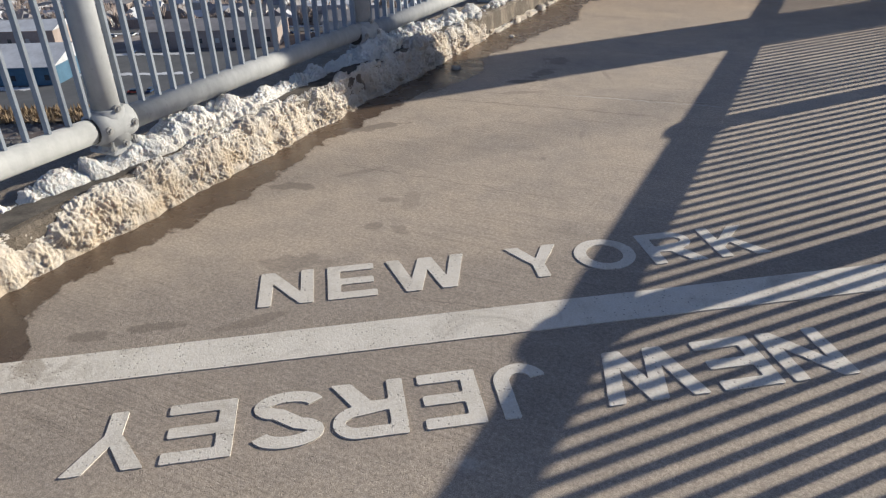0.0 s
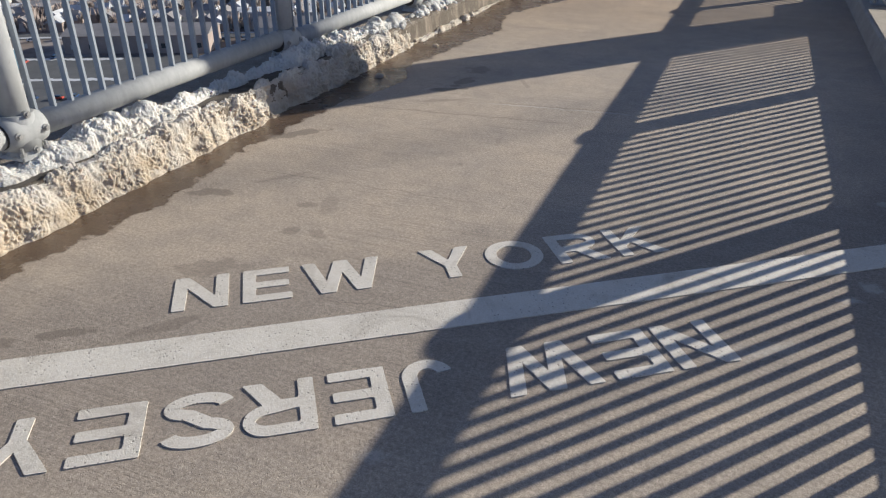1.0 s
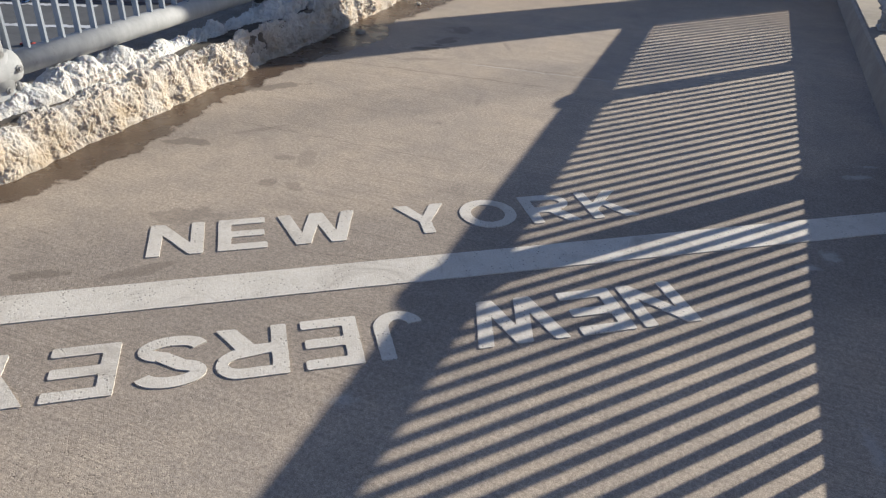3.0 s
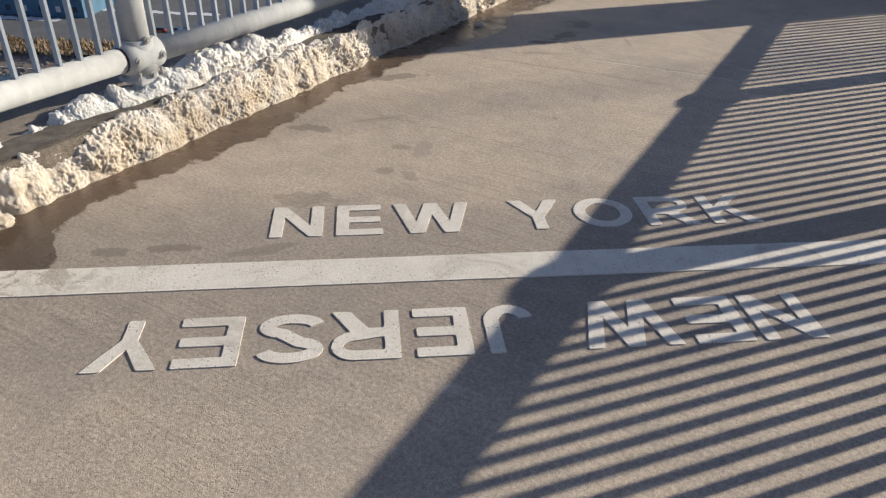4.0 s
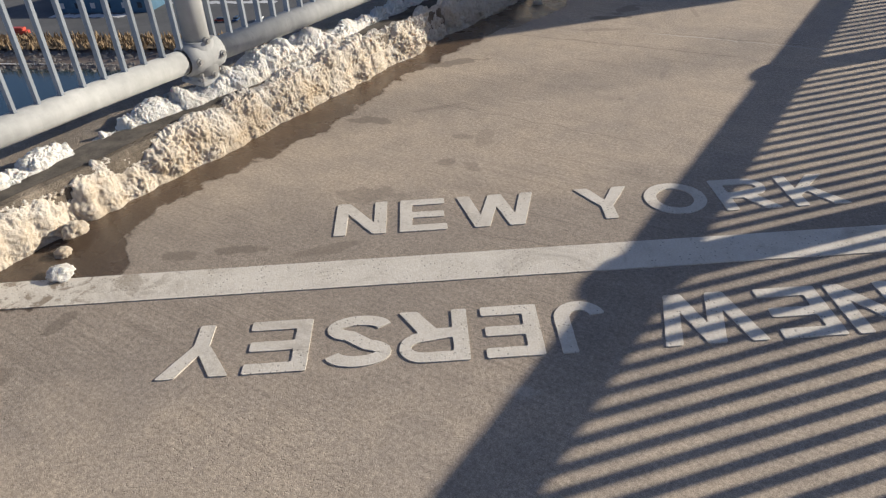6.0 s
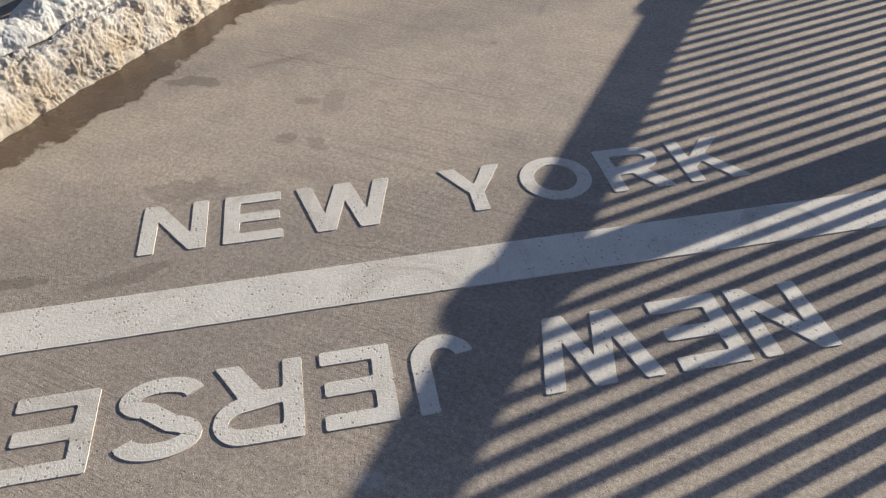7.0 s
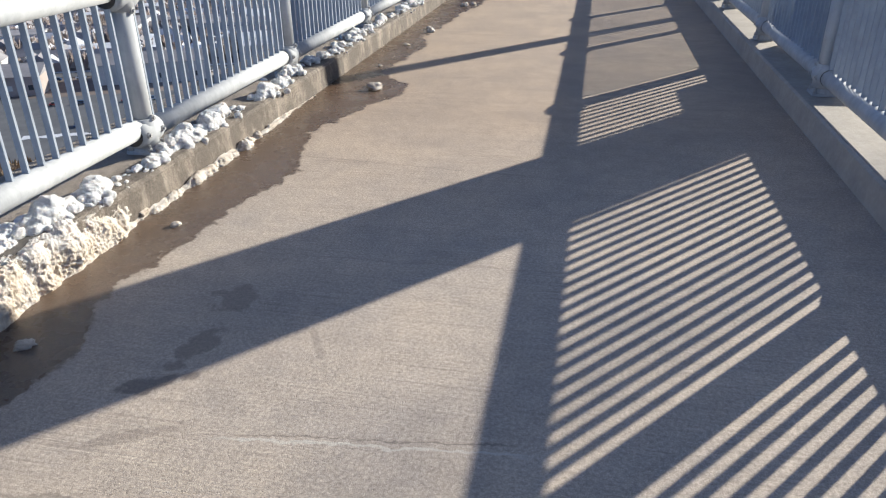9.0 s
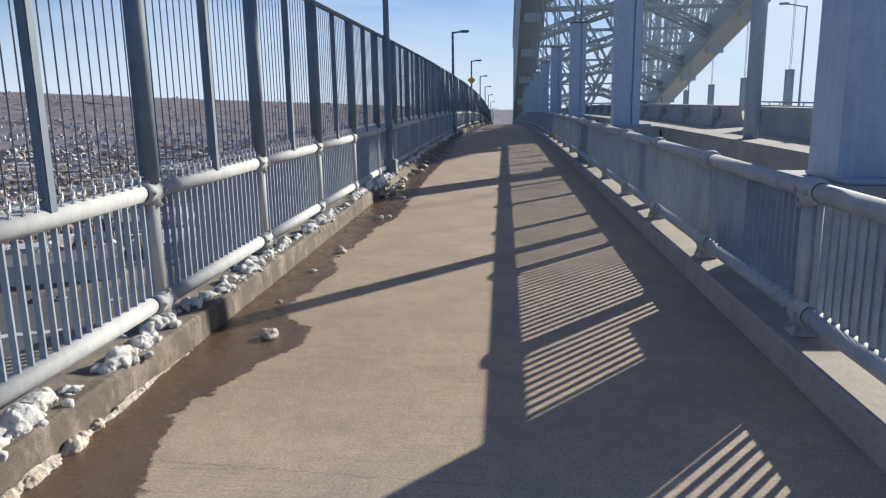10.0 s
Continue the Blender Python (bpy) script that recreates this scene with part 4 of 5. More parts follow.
def clotted(name, mat, y0, y1, across, profile, seed, dy=0.0042, amount=1.0):
    """A bank of clotted snow: a swept profile with rough rounded clots over it."""
    ny = int((y1 - y0) / dy)
    rows = [[Vector(profile(y0 + i * dy, j / across)) for j in range(across + 1)] for i in range(ny + 1)]
    verts, faces = [], []
    for i in range(ny + 1):
        for j in range(across + 1):
            p = rows[i][j]
            a = rows[min(ny, i + 1)][j] - rows[max(0, i - 1)][j]
            b = rows[i][min(across, j + 1)] - rows[i][max(0, j - 1)]
            n = a.cross(b)
            n = n.normalized() if n.length > 1e-9 else Vector((0, 0, 1))
            v = j / across
            lift = min(1.0, 6 * v + 0.25, 6 * (1 - v)) * amount * (1.0 + 0.55 * fade(p.y, 3.2, 3.7, 5.0, 5.5))
            verts.append(p - n * billow(p, seed) * lift * (1 if n.z < 0 else -1))
    w = across + 1
    for i in range(ny):
        for j in range(across):
            o = i * w + j
            faces.append((o, o + 1, o + w + 1, o + w))
    me = bpy.data.meshes.new(name)
    me.from_pydata([tuple(v) for v in verts], [], faces)
    me.polygons.foreach_set("use_smooth", [True] * len(faces))
    me.materials.append(mat)
    bm = B()
    bm.from_mesh(me)
    bmesh.ops.recalc_face_normals(bm, faces=bm.faces)
    bm.to_mesh(me)
    bm.free()
    return new(name, me)


def along(points, v):
    """A point at share v of a polyline."""
    f = v * (len(points) - 1)
    k = min(len(points) - 2, int(f))
    f -= k
    return [a + (b - a) * f for a, b in zip(points[k], points[k + 1])]


def slush_profile(y, v):
    w = fade(y, -1.2, -0.8, 5.5, 6.3)
    swell = 0.030 * fbm(y * 2.1, 2.0, 0.0, 3) + 0.016 * fbm(y * 9.0, 6.0, 0.0, 2) + 0.012 * fade(y, 1.9, 2.5, 3.0, 3.6)
    slump = 0.055 * math.exp(-((y - 1.22) / 0.06) ** 2)
    back = 0.05 * fade(y, 1.9, 2.3, 3.2, 3.5) + 0.075 * fade(y, 4.3, 4.6, 5.6, 6.1) - 0.02 * fade(y, 3.4, 3.5, 4.3, 4.4)
    low = 1.0 - fade(y, 1.6, 2.2, 20, 21)
    top = KERB_H - 0.038 * low + 0.022 * w + 0.012 * fbm(y * 3.1, 5.0, 0.0, 2)
    x, z = along([(-2.635 + swell - slump, -0.012), (-2.648 + swell - slump, 0.05), (-2.672 + 0.8 * swell - slump, 0.13), (-2.70 + 0.6 * swell, top - 0.01), (-2.735 - 0.4 * back, top + 0.004), (-2.765 - back, KERB_H - 0.02)], v)
    return x - 0.075 * (1 - w) * (1 - v), y, z - 0.03 * (1 - w) * v


def ridge_profile(y, v):
    wide = max(fade(y, 1.75, 2.25, 3.1, 3.4), fade(y, 4.1, 4.4, 5.2, 5.9))
    gap = max(0.0, min(1.0, (fbm(y * 2.1, 9.0, 0.0, 3) + 0.42) * 3)) if wide < 0.5 else 1.0
    gap *= fade(y, -0.9, -0.6, 5.5, 5.95)
    mid = -2.925 + 0.02 * math.sin(y * 2.3) + 0.04 * wide
    half = 0.056 + 0.014 * fbm(y * 4.0, 3.3) + 0.055 * wide
    h = (0.070 + 0.060 * fbm(y * 6.3, 1.2, 0.0, 2) + 0.035 * wide) * gap
    a = math.pi * v
    return mid + half * math.cos(a), y, KERB_H - 0.03 + (h + 0.02 * gap) * math.sin(a) ** 0.7


def ribbon_profile(y, v):
    m = fade(y, 5.6, 5.9, 7.6, 8.9) * max(0.0, min(1.0, 0.75 + 1.6 * fbm(y * 3.0, 7.0, 0.0, 3)))
    a = math.pi * 0.5 * v
    w = (0.03 + 0.035 * m + 0.02 * fbm(y * 8.0, 2.2, 0.0, 2)) * (0.35 + 0.65 * m)
    return -2.70 + w * math.cos(a), y, -0.012 + (0.008 + 0.05 * m) * math.sin(a)


tagged(clotted("slush_bank", M_bank, -1.0, 6.3, 76, slush_profile, 1.0), "dirty lumpy bank of tan melting snow along the kerb", "snow bank")
tagged(clotted("snow_ridge", M_bank, -0.9, 5.95, 60, ridge_profile, 4.0, 0.0042, 1.0), "clean white ridge of clumped snow on the kerb", "snow bank")
tagged(clotted("slush_ribbon", M_slush, 5.6, 8.9, 14, ribbon_profile, 7.0, 0.006, 0.85), "thin crumbling ribbon of snow at the foot of the kerb", "snow bank")

# gritty wet strip between the two ridges
bm = B()
gy = [-1 + 0.1 * i for i in range(70)]
prev = None
for y in gy:
    a = bm.verts.new((-2.76 - 0.02 * fbm(y * 3, 0.3), y, KERB_H + 0.004))
    b = bm.verts.new((-2.92 + 0.03 * fbm(y * 3, 4.3), y, KERB_H + 0.008))
    if prev:
        bm.faces.new((prev[0], a, b, prev[1]))
    prev = (a, b)
bmesh.ops.recalc_face_normals(bm, faces=bm.faces)
tagged(part("grit_strip", bm, M_grit), "dark wet grit left on top of the kerb", "grit", kind="stuff")

rng = random.Random(5)
lumps = [mesh_of("snow_lump", lump_bm(1.0, s, 4), M_snow, True) for s in range(6)]
dirty_lumps = [mesh_of("slush_lump", lump_bm(1.0, s + 20, 4), M_slush, True) for s in range(5)]


def snow_lump(x, y, z, r, dirty=False, label="", squash=1.0):
    ob = part("snow_lump", rng.choice(dirty_lumps if dirty else lumps), None)
    ob.matrix_basis = pose(x, y, z + sag(y) + 0.18 * r, 0, 0, rng.uniform(0, 360)) @ Matrix.Diagonal((r, r * rng.uniform(0.8, 1.4), r * squash, 1))
    tagged(ob, label or ("dirty lump of melting snow on the concrete" if dirty else "white clump of snow on the kerb"), "snow", "snow lumps")


# the single lumps on the wet concrete
snow_lump(-2.39, 0.965, 0.0, 0.06, False, "smooth white lump of snow beside the border line", 0.75)
snow_lump(-2.52, 1.06, 0.0, 0.04, True)
snow_lump(-2.58, 1.16, 0.03, 0.055, True)
for x, y, r in ((-2.46, 4.99, 0.035), (-2.24, 9.18, 0.075), (-2.31, 9.28, 0.04), (-2.45, 11.2, 0.04), (-2.35, 12.1, 0.07), (-2.42, 12.3, 0.05), (-2.32, 14.4, 0.07), (-2.2, 14.55, 0.05), (-2.3, 16.6, 0.06), (-2.47, 6.15, 0.03), (-2.45, 10.1, 0.025)):
    snow_lump(x, y, 0.0, r, True)
# clumps on the kerb farther on
def clump_at(cx, cy, spread, n, big, dirty=False, z0=KERB_H):
    def spot(r_):
        d = min(1.0, abs(r_.gauss(0, 0.45)))
        a = r_.uniform(0, 6.283)
        return cx + 0.45 * spread * d * math.cos(a), cy + spread * d * math.sin(a), z0 - 0.005 + sag(cy) + (1 - d) * big * r_.uniform(0.1, 0.95), big * r_.uniform(0.3, 0.75) * (1.1 - 0.5 * d)
    ob = lumpy("snow_clump", M_slush if dirty else M_snow, int(cy * 100) % 97 + 5, n, spot, 0.006 if cy < 14 else 0.012, 0.013)
    tagged(ob, "dirty clump of crusted snow" if dirty else "ragged clump of white snow on the kerb", "snow", "snow clumps")


for cx, cy, sp, big in ((-2.83, 6.05, 0.25, 0.075), (-2.82, 6.95, 0.22, 0.09), (-2.84, 7.3, 0.18, 0.085), (-2.8, 8.15, 0.28, 0.075), (-2.81, 8.45, 0.16, 0.05), (-2.86, 5.75, 0.2, 0.09)):
    clump_at(cx, cy, sp, 70, big)
y = 5.7
while y < 40:
    big = rng.choice((0.03, 0.045, 0.06, 0.085)) * (1.0 if y < 15 else 1.35)
    clump_at(rng.uniform(-2.88, -2.79), y, big * rng.uniform(2.5, 5.0), 34, big * 0.9, y > 18 and rng.random() < 0.35)
    y += big * 3 + rng.uniform(0.02, 0.32) * (1.0 if y < 20 else 2.0)
for i in range(34):     # banked snow and slush where the kerb is deep in it
    y = rng.uniform(16.5, 27)
    snow_lump(rng.uniform(-2.75, -2.45) if rng.random() < 0.6 else -2.62, y, 0.0 if y > 17.5 else 0.02, rng.uniform(0.05, 0.13), True)

# ---- river, shore and town far below ----
BASE, FALL = -66.0, -0.0175      # true level falls away against the climbing deck


def level(y):
    return BASE + FALL * y


SH = Vector((-262, 96, 0))
SD = Vector((0.905, 0.425, 0)).normalized()
SN = Vector((-SD.y, SD.x, 0))


def shore(s, n, h=0.0):
    p = SH + SD * s + SN * n
    return Vector((p.x, p.y, level(p.y) + h))


def land(name, c1, c2, c3, scale):
    k = Mat(name, 0.9, spec=0.2)
    c = k.ramp(k.noise(scale, 6, 0.65), [(0.35, c1), (0.5, c2), (0.66, c3)])
    c = k.mix(0.5, c, k.ramp(k.noise(scale * 14, 4, 0.7), [(0.3, 0.3), (0.7, 0.68)]), "OVERLAY")
    k.color(c)
    return k.m


M_land = land("winter_ground", (0.14, 0.112, 0.095), (0.20, 0.16, 0.135), (0.36, 0.335, 0.32), 0.014)
M_asph = plain("asphalt_lot", (0.072, 0.073, 0.078), (0.11, 0.11, 0.112), 0.08, 0.9)
M_reed = plain("dry_reeds", (0.17, 0.12, 0.07), (0.34, 0.25, 0.15), 0.35, 0.9)
M_rock = plain("riprap_rock", (0.10, 0.09, 0.085), (0.24, 0.22, 0.20), 0.6, 0.9)
# hill colours lean to blue-violet: distance haze put into the base colour
M_hill = land("haze_tinted_hills", (0.14, 0.132, 0.16), (0.18, 0.168, 0.19), (0.25, 0.235, 0.255), 0.012)
k = Mat("river_water", 0.12, spec=0.5)
k.color((0.024, 0.042, 0.05))
k.bump(k.noise(0.5, 4, 0.6), 0.12, 0.3)
M_water = k.m

bm = B()
vs = [bm.verts.new(p) for p in (shore(-2500, 6, -2.2), shore(3500, 6, -2.2), shore(3500, -900, -2.2), shore(-2500, -900, -2.2))]
bm.faces.new(vs[::-1])
bmesh.ops.recalc_face_normals(bm, faces=bm.faces)
tagged(part("water", bm, M_water), "dark blue-green river far below the bridge", "river", kind="structure")

bm = B()
ns = [0, 6, 14, 24, 60, 150, 300, 600, 1000, 1600, 2300, 3200, 4100]
ss = [-3000 + 150 * i for i in range(54)]
grid = []
for n in ns:
    row = []
    for s in ss:
        p = shore(s, n, -4 if n == 0 else (0.8 if n == 14 else (-1.2 if n == 6 else 1.0)))
        if n > 1200:
            p.z += 14 * fbm(p.x / 900, p.y / 900, 2.0, 3)
        row.append(bm.verts.new(p))
    grid.append(row)
for r0, r1 in zip(grid, grid[1:]):
    for i in range(len(ss) - 1):
        bm.faces.new((r0[i], r0[i + 1], r1[i + 1], r1[i]))
bmesh.ops.recalc_face_normals(bm, faces=bm.faces)
tagged(part("ground", bm, M_land), "winter town ground with patches of snow, far below", "ground", kind="structure")

# wooded ridge on the skyline
def terrain(x, y):
    """Height of the land: level by the river, rising to a long ridge inland."""
    dist, az = math.hypot(x, y), math.degrees(math.atan2(x, y))
    elev = -0.0165 - 0.00088 * min(0.0, az) + 0.0012 * fbm(az / 5, 1.0, 0.0, 4) + 0.0004 * fbm(az * 2, 3.0)
    top = 4300 * elev + 1.7
    t = max(0.0, min(1.0, (dist - 1500) / 2800))
    hh = t * t * (3 - 2 * t)
    return level(y) + (top - level(y)) * hh + 16 * fbm(x / 300, y / 300, 0.0, 3) * t * (1 - t)


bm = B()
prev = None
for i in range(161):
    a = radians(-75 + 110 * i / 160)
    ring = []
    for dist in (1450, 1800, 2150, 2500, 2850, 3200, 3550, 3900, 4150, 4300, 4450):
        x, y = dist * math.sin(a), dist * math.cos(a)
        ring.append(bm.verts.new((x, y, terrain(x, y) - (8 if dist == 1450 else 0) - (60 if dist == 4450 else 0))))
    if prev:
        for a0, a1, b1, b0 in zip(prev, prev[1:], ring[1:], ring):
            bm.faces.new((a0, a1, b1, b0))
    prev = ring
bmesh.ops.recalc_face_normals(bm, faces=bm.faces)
tagged(part("backdrop", bm, M_hill, smooth=True), "wooded hills on the skyline, haze tinted into their colour", "hills", kind="structure")


def flat_patch(name, mat, s0, s1, n0, n1, h, label, category, kind="structure"):
    bm = B()
    nn = 40
    a = [bm.verts.new(shore(s0 + (s1 - s0) * i / nn, n0 + 1.5 * fbm(i * 0.7, n0), h)) for i in range(nn + 1)]
    b = [bm.verts.new(shore(s0 + (s1 - s0) * i / nn, n1 + 1.5 * fbm(i * 0.7, n1), h)) for i in range(nn + 1)]
    for i in range(nn):
        bm.faces.new((a[i], a[i + 1], b[i + 1], b[i]))
    bmesh.ops.recalc_face_normals(bm, faces=bm.faces)
    if bm.faces[0].normal.z < 0:
        bmesh.ops.reverse_faces(bm, faces=bm.faces)
    return tagged(part(name, bm, mat), label, category, kind=kind)


flat_patch("lot", M_asph, -160, 260, 26, 112, 1.3, "grey asphalt lot behind the river bank", "lot")
flat_patch("reed_bank", M_reed, -200, 300, 13, 26, 1.6, "strip of dry tan reeds along the shore", "reeds", "stuff")

# riprap, a scatter of boulders joined
rng = random.Random(11)


def rocks():
    verts, faces = [], []
    for i in range(2600):
        c = shore(rng.uniform(-150, 220), rng.uniform(1, 14))
        n = (c - SH).dot(SN)
        c.z += -3.2 + 0.27 * n
        r = rng.uniform(0.5, 1.3)
        o = len(verts)
        for dx, dy, dz in ((1, 0, 0), (-1, 0, 0), (0, 1, 0), (0, -1, 0), (0, 0, 1), (0.6, 0.6, 0.7)):
            verts.append((c.x + r * dx * rng.uniform(0.6, 1.2), c.y + r * dy * rng.uniform(0.6, 1.2), c.z + r * dz * rng.uniform(0.5, 1.0)))
        faces += [(o, o + 5, o + 4), (o + 5, o + 2, o + 4), (o + 2, o + 1, o + 4), (o + 1, o + 3, o + 4), (o + 3, o, o + 4), (o, o + 2, o + 5)]
    me = bpy.data.meshes.new("riprap")
    me.from_pydata(verts, [], faces)
    me.materials.append(M_rock)
    tagged(new("riprap", me), "dark boulders dusted with snow on the river bank", "riprap", kind="stuff")


rocks()


def reeds():
    verts, faces = [], []
    for i in range(7000):
        c = shore(rng.uniform(-170, 260), rng.uniform(12, 27), 1.3)
        h, w, a = rng.uniform(0.9, 2.6), rng.uniform(0.25, 0.7), rng.uniform(0, 6.28)
        dx, dy = w * math.cos(a), w * math.sin(a)
        o = len(verts)
        verts += [(c.x - dx, c.y - dy, c.z), (c.x + dx, c.y + dy, c.z), (c.x + rng.uniform(-0.6, 0.6), c.y + rng.uniform(-0.6, 0.6), c.z + h), (c.x + dy, c.y - dx, c.z)]
        faces += [(o, o + 1, o + 2), (o + 1, o + 3, o + 2)]
    me = bpy.data.meshes.new("dry_reeds")
    me.from_pydata(verts, [], faces)
    me.materials.append(M_reed)
    tagged(new("dry_reeds", me), "tufts of dry tan reeds on the bank", "reeds", kind="stuff")


reeds()
flat_patch("shore_snow", M_snow, -150, 220, 5.5, 9.5, -1.2, "broken strip of snow among the boulders", "snow", "stuff")

M_blue = plain("blue_cladding", (0.05, 0.11, 0.17), (0.08, 0.16, 0.24), 0.3, 0.6)
M_roofsnow = plain("snowy_roof", (0.42, 0.42, 0.43), (0.60, 0.605, 0.62), 0.15, 0.7)
M_wallw = plain("pale_walls", (0.45, 0.43, 0.40), (0.62, 0.60, 0.57), 0.1, 0.8)
M_walld = plain("brick_walls", (0.28, 0.225, 0.195), (0.40, 0.33, 0.29), 0.1, 0.8)
M_roofd = plain("dark_roof", (0.18, 0.17, 0.17), (0.29, 0.27, 0.265), 0.1, 0.8)
M_glass = Mat("dark_glass", 0.1, spec=0.6).color((0.04, 0.05, 0.06)).m
M_red = plain("red_paint", (0.40, 0.06, 0.04), (0.48, 0.08, 0.05), 1, 0.5)
M_white = plain("white_paint", (0.70, 0.70, 0.70), (0.8, 0.8, 0.8), 1, 0.5)
M_cars = [plain("car_paint_dark", (0.03, 0.03, 0.035), (0.05, 0.05, 0.06), 1, 0.3), plain("car_paint_blue", (0.03, 0.06, 0.14), (0.04, 0.08, 0.18), 1, 0.3), M_white, plain("car_paint_grey", (0.2, 0.2, 0.21), (0.3, 0.3, 0.31), 1, 0.3), M_red]
YAW = math.degrees(math.atan2(SD.y, SD.x))


def shed(s, n, w, d, h, wall, roof, label, gable=2.5, windows=0):
    """A long shed or house: walls, a pitched roof with eaves, windows let into the front."""
    e = empty("warehouse")
    bm = box(B(), 0, w, 0, d, -1.5, h)
    part("wall", bm, wall, e)
    bm = B()
    o = 0.6
    pts = [(-o, -o, h + 0.004), (w + o, -o, h + 0.004), (w + o, d + o, h + 0.004), (-o, d + o, h + 0.004), (-o, d / 2, h + gable), (w + o, d / 2, h + gable)]
    v = [bm.verts.new(p) for p in pts]
    for f in ((0, 1, 5, 4), (2, 3, 4, 5), (1, 2, 5), (3, 0, 4), (3, 2, 1, 0)):
        bm.faces.new([v[i] for i in f])
    bmesh.ops.recalc_face_normals(bm, faces=bm.faces)
    part("roof", bm, roof, e)
    for i in range(windows):
        x = w * (i + 0.5) / windows
        part("window", box(B(), x - 0.9, x + 0.9, -0.06, 0.1, 1.6, 3.6), M_glass if i % 2 else M_wallw, e)
    p = shore(s, n, 1.2)
    e.matrix_basis = pose(p.x, p.y, p.z, 0, 0, YAW)
    tagged(e, label, "building", "riverside sheds")


shed(7, 58, 38, 34, 6.5, M_blue, M_roofsnow, "blue metal shed with a snow-covered roof by the lot", 5.0, 6)
flat_patch("snow_patch", M_roofsnow, 8, 38, 51, 55.5, 1.36, "strip of cleared snow before the blue shed", "snow", "stuff")
shed(-78, 78, 40, 18, 6, M_walld, M_roofd, "dark brick shed with a dark roof by the lot", 3, 5)
shed(52, 118, 60, 24, 7, M_walld, M_roofd, "brick shed with a dark roof behind the lot", 3, 8)
shed(-40, 125, 50, 22, 7, M_walld, M_roofsnow, "brick shed with a snow-covered roof behind the lot", 3, 6)
shed(130, 130, 44, 20, 8, M_wallw, M_roofd, "pale shed with a dark roof behind the lot", 3, 6)


def vehicle(s, n, mat, l, w, h, label, yaw=0):
    e = empty("parked_car")
    bm = box(B(), 0, l, 0, w, 0.35, h * 0.62, 0.12)
    part("body", bm, mat, e)
    bm = box(B(), l * 0.2, l * 0.85, 0.1, w - 0.1, h * 0.58, h, 0.15)
    part("cabin", bm, M_glass if h < 2 else mat, e)
    for x in (l * 0.2, l * 0.8):
        for y in (0.05, w - 0.05):
            part("wheel", rod(B(), (x, y - 0.1, 0.35), (x, y + 0.1, 0.35), 0.35, 10), M_joint, e)
    p = shore(s, n, 1.34)
    e.matrix_basis = pose(p.x, p.y, p.z, 0, 0, YAW + yaw)
    tagged(e, label, "car", "parked cars")


vehicle(8, 27.5, M_red, 7.5, 2.4, 2.6, "red box truck parked on the lot")
vehicle(-5, 27.5, M_white, 3.6, 2.2, 2.4, "small white van parked on the lot")
for i in range(46):
    c = rng.choice(M_cars)
    s, n = (rng.uniform(-150, 60), rng.uniform(88, 108)) if i % 2 else (60 + 4.2 * i, rng.choice((44, 62, 96)))
    vehicle(s, n, c, 4.4, 1.8, 1.45, "parked car on the asphalt lot", rng.choice((0, 90)))

for s0, s1, n0 in ((-150, -60, 84), (40, 90, 70), (30, 80, 104), (-90, 30, 110), (120, 165, 52), (170, 205, 88), (-60, 40, 150), (60, 190, 160), (10, 160, 185)):
    flat_patch("ploughed_snow", M_roofsnow, s0, s1, n0, n0 + 3.5, 1.42, "ploughed strip of snow beside the lot", "snow", "stuff")
flat_patch("street", M_asph, -300, 500, 150, 162, 1.33, "asphalt street behind the sheds", "street")
flat_patch("street", M_asph, -300, 500, 196, 206, 1.33, "asphalt street behind the sheds", "street")
for i in range(70):
    vehicle(-120 + 5.2 * i + rng.uniform(-1, 1), 142 + 44 * (i % 2) + rng.uniform(0, 4), rng.choice(M_cars), 4.4, 1.8, 1.45, "parked car beside a street", rng.choice((0, 90)))

# ---- the town: houses and bare trees, joined ----


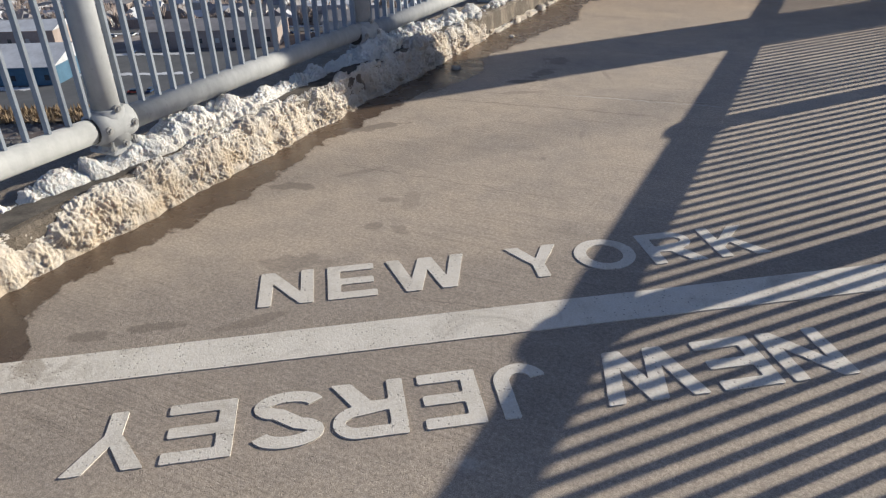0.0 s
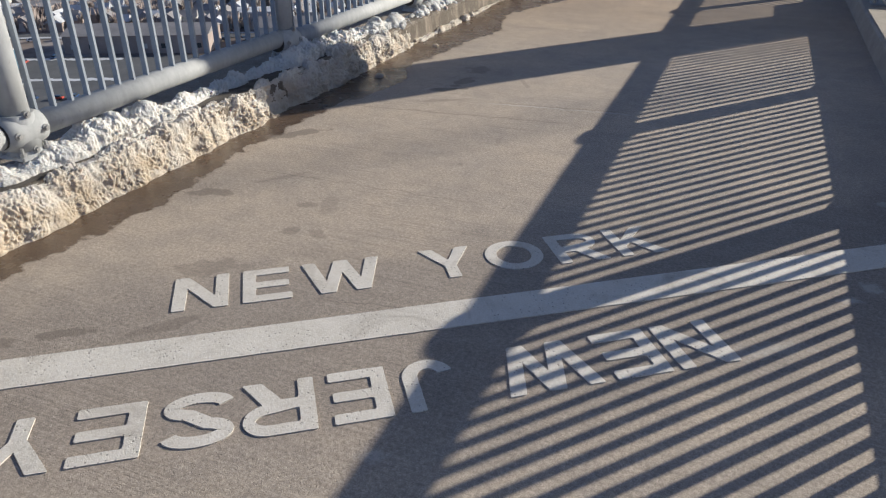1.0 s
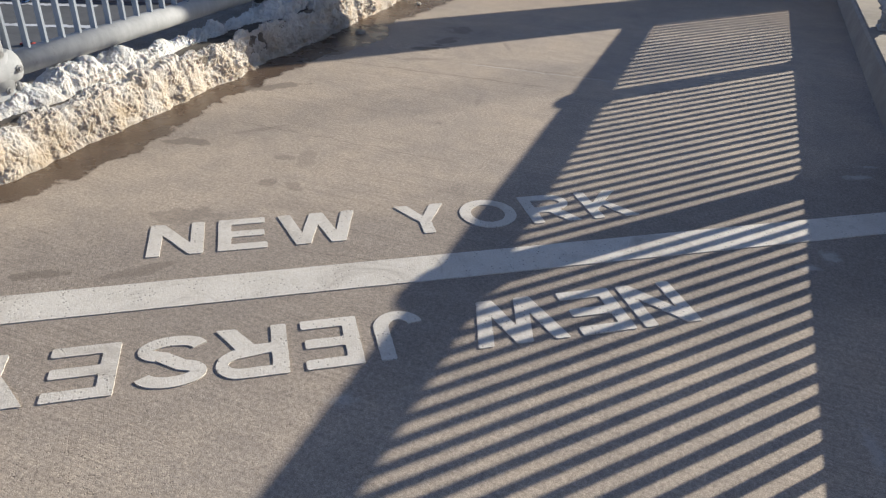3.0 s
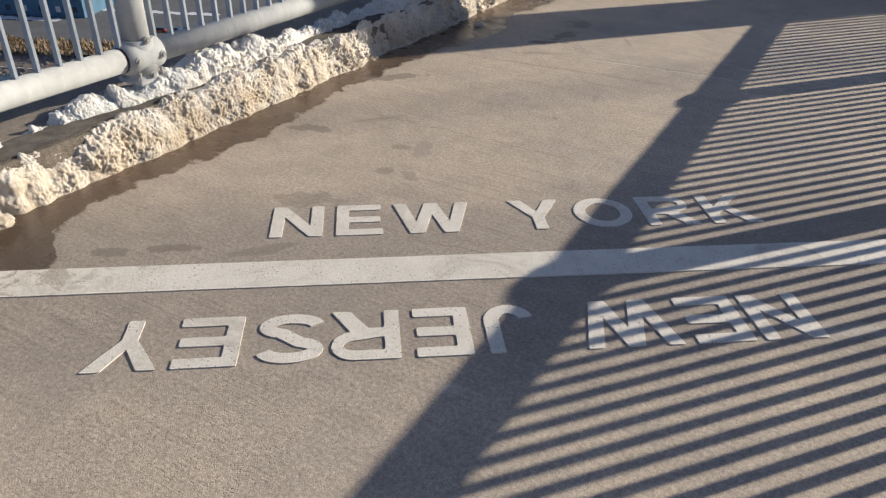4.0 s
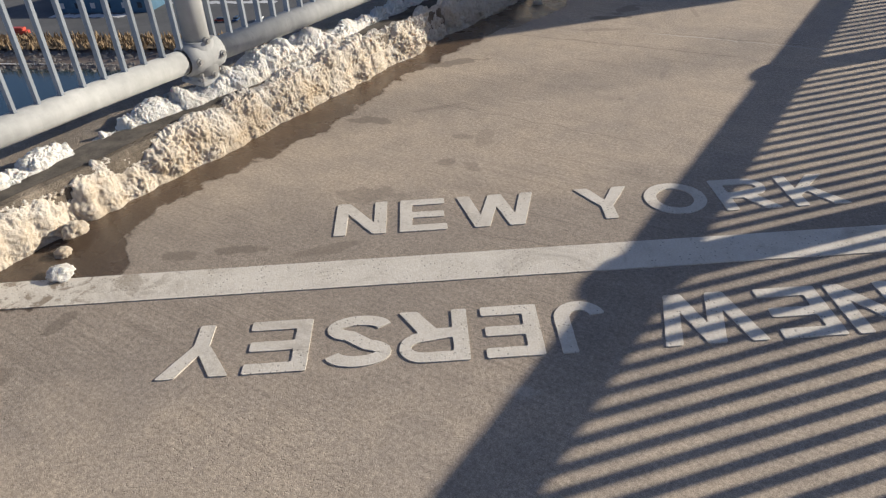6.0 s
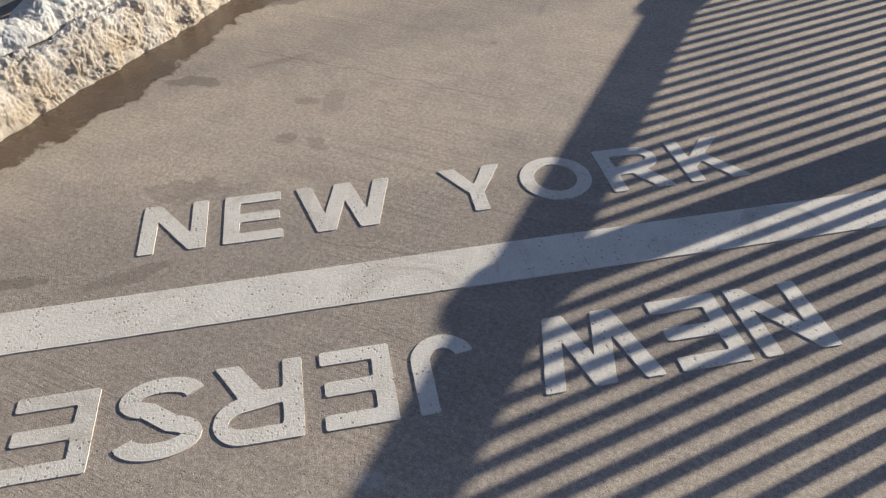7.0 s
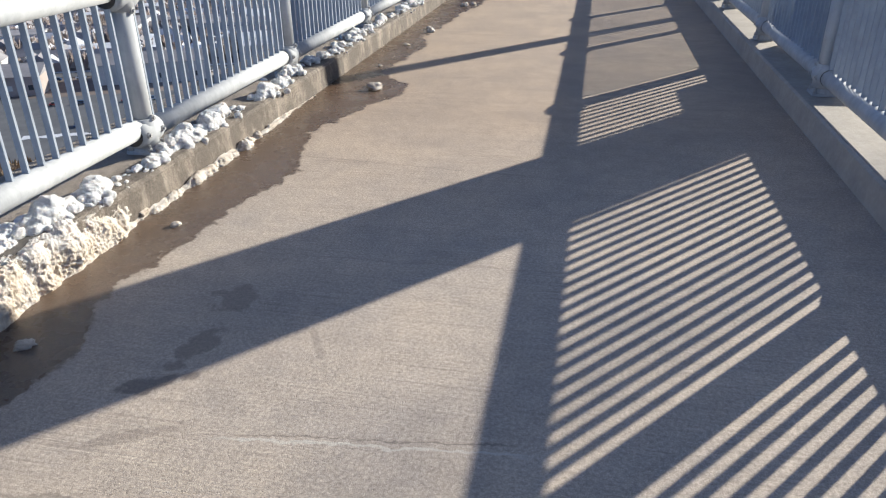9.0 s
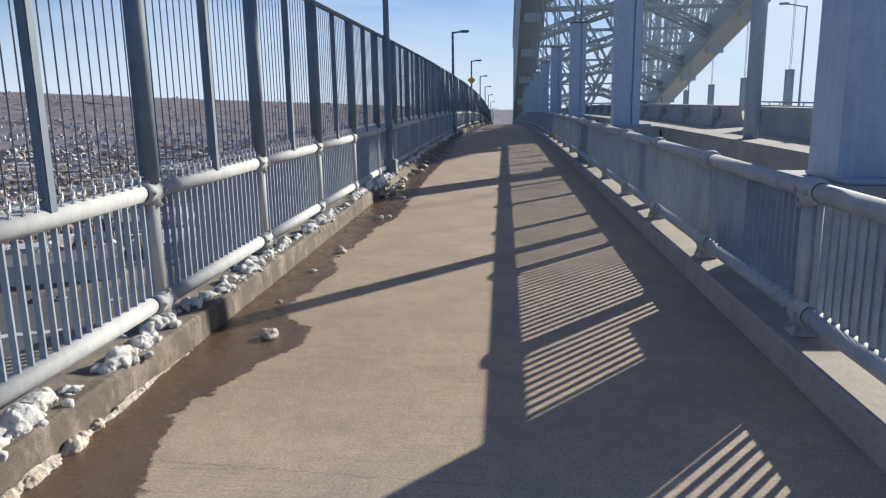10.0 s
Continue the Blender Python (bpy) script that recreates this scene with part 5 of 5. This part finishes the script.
def town():
    kinds = {"pale": ([], []), "brick": ([], []), "snowroof": ([], []), "darkroof": ([], []), "twigs": ([], []), "woods": ([], [])}

    def add(kind, vs, fs):
        V, F = kinds[kind]
        o = len(V)
        V.extend(vs)
        F.extend(tuple(i + o for i in f) for f in fs)

    def place(i):
        """Some by the river, most spread inland so that they thin out evenly with distance."""
        if i % 4 == 0:
            n = 165 + 700 * rng.random() ** 1.4
            p = shore(rng.uniform(-400, 420 + n * 0.6), n, 0.6)
        else:
            d, az = 430 * 9.9 ** rng.random(), radians(rng.uniform(-62, -1))
            x, y = d * math.sin(az), d * math.cos(az)
            p = Vector((x, y, (terrain(x, y) if d > 1450 else level(y)) + 0.6))
        return p

    for i in range(9000):
        p = place(i)
        far = math.hypot(p.x, p.y)
        if rng.random() < (0.88 if far > 2700 else max(0.15, min(0.55, (far - 900) / 3000))):
            continue
        big = far < 1600 and rng.random() < 0.08
        w, d, h = (rng.uniform(18, 40), rng.uniform(10, 18), rng.uniform(5, 10)) if big else (rng.uniform(7, 11), rng.uniform(6, 8), rng.uniform(4, 6.5))
        a = radians(YAW + rng.choice((0, 90)) + rng.uniform(-6, 6))
        ca, sa = math.cos(a), math.sin(a)

        def at(x, y, z):
            return (p.x + ca * x - sa * y, p.y + sa * x + ca * y, p.z + z)

        add("pale" if far > 1600 or rng.random() < 0.5 else "brick", [at(x, y, z) for z in (-2, h) for x, y in ((0, 0), (w, 0), (w, d), (0, d))], [(0, 1, 5, 4), (1, 2, 6, 5), (2, 3, 7, 6), (3, 0, 4, 7)])
        g = 0.6 if big else 2.8
        add("snowroof" if rng.random() < (0.42 if far > 900 else 0.33) else "darkroof", [at(-0.4, -0.4, h), at(w + 0.4, -0.4, h), at(w + 0.4, d + 0.4, h), at(-0.4, d + 0.4, h), at(0, d / 2, h + g), at(w, d / 2, h + g)],
            [(0, 1, 5, 4), (2, 3, 4, 5), (1, 2, 5), (3, 0, 4)])
    for i in range(24000):
        p = place(i)
        far = math.hypot(p.x, p.y)
        h = rng.uniform(6, 12)
        vs, fs = [], []
        if far > 1100:                                  # far woods: low rounded tufts
            for b in range(4):
                dx, dy, w, hh = rng.gauss(0, 9), rng.gauss(0, 9), rng.uniform(9, 17), rng.uniform(0.2, 1.1)
                o = len(vs)
                vs += [(p.x + dx + w * math.cos(c), p.y + dy + w * math.sin(c), p.z - 2) for c in (0.3, 1.56, 2.8, 4.1, 5.3)] + [(p.x + dx, p.y + dy, p.z + hh)]
                fs += [(o + c, o + (c + 1) % 5, o + 5) for c in range(5)]
            add("woods", vs, fs)
            continue
        for b in range(9):
            a = rng.uniform(0, 2 * math.pi)
            lean = rng.uniform(0.05, 0.42)
            z0 = 0 if b == 0 else rng.uniform(0.2, 0.5) * h
            z1 = h * rng.uniform(0.75, 1.0)
            dx, dy = math.cos(a) * lean * h * 0.8, math.sin(a) * lean * h * 0.8
            t = 0.5 if b == 0 else 0.42
            o = len(vs)
            vs += [(p.x - t, p.y, p.z + z0), (p.x + t, p.y, p.z + z0), (p.x + dx * 0.6, p.y + dy * 0.6 + t * 2, p.z + (z0 + z1) / 2), (p.x + dx, p.y + dy, p.z + z1)]
            fs += [(o, o + 1, o + 2), (o + 1, o + 3, o + 2), (o, o + 2, o + 3)]
        add("twigs", vs, fs)
    look_of = {"pale": (M_wallw, "house_walls", "pale house walls of the town below"), "brick": (M_walld, "house_walls", "brown house walls of the town below"),
               "snowroof": (M_roofsnow, "house_roofs", "snow-covered roofs of the town below"), "darkroof": (M_roofd, "house_roofs", "dark roofs of the town below"),
               "twigs": (plain("bare_twigs", (0.25, 0.20, 0.175), (0.36, 0.295, 0.265), 0.02, 0.9), "bare_trees", "bare brown winter trees among the houses"),
               "woods": (plain("far_woods", (0.215, 0.18, 0.18), (0.32, 0.262, 0.24), 0.006, 0.95), "woods", "hazy brown winter woods across the town and hills")}
    for kind, (V, F) in kinds.items():
        mat, nm, lab = look_of[kind]
        me = bpy.data.meshes.new(nm)
        me.from_pydata(V, [], F)
        me.materials.append(mat)
        tagged(new(nm, me), lab, "trees" if kind in ("twigs", "woods") else "houses", kind="stuff")


town()
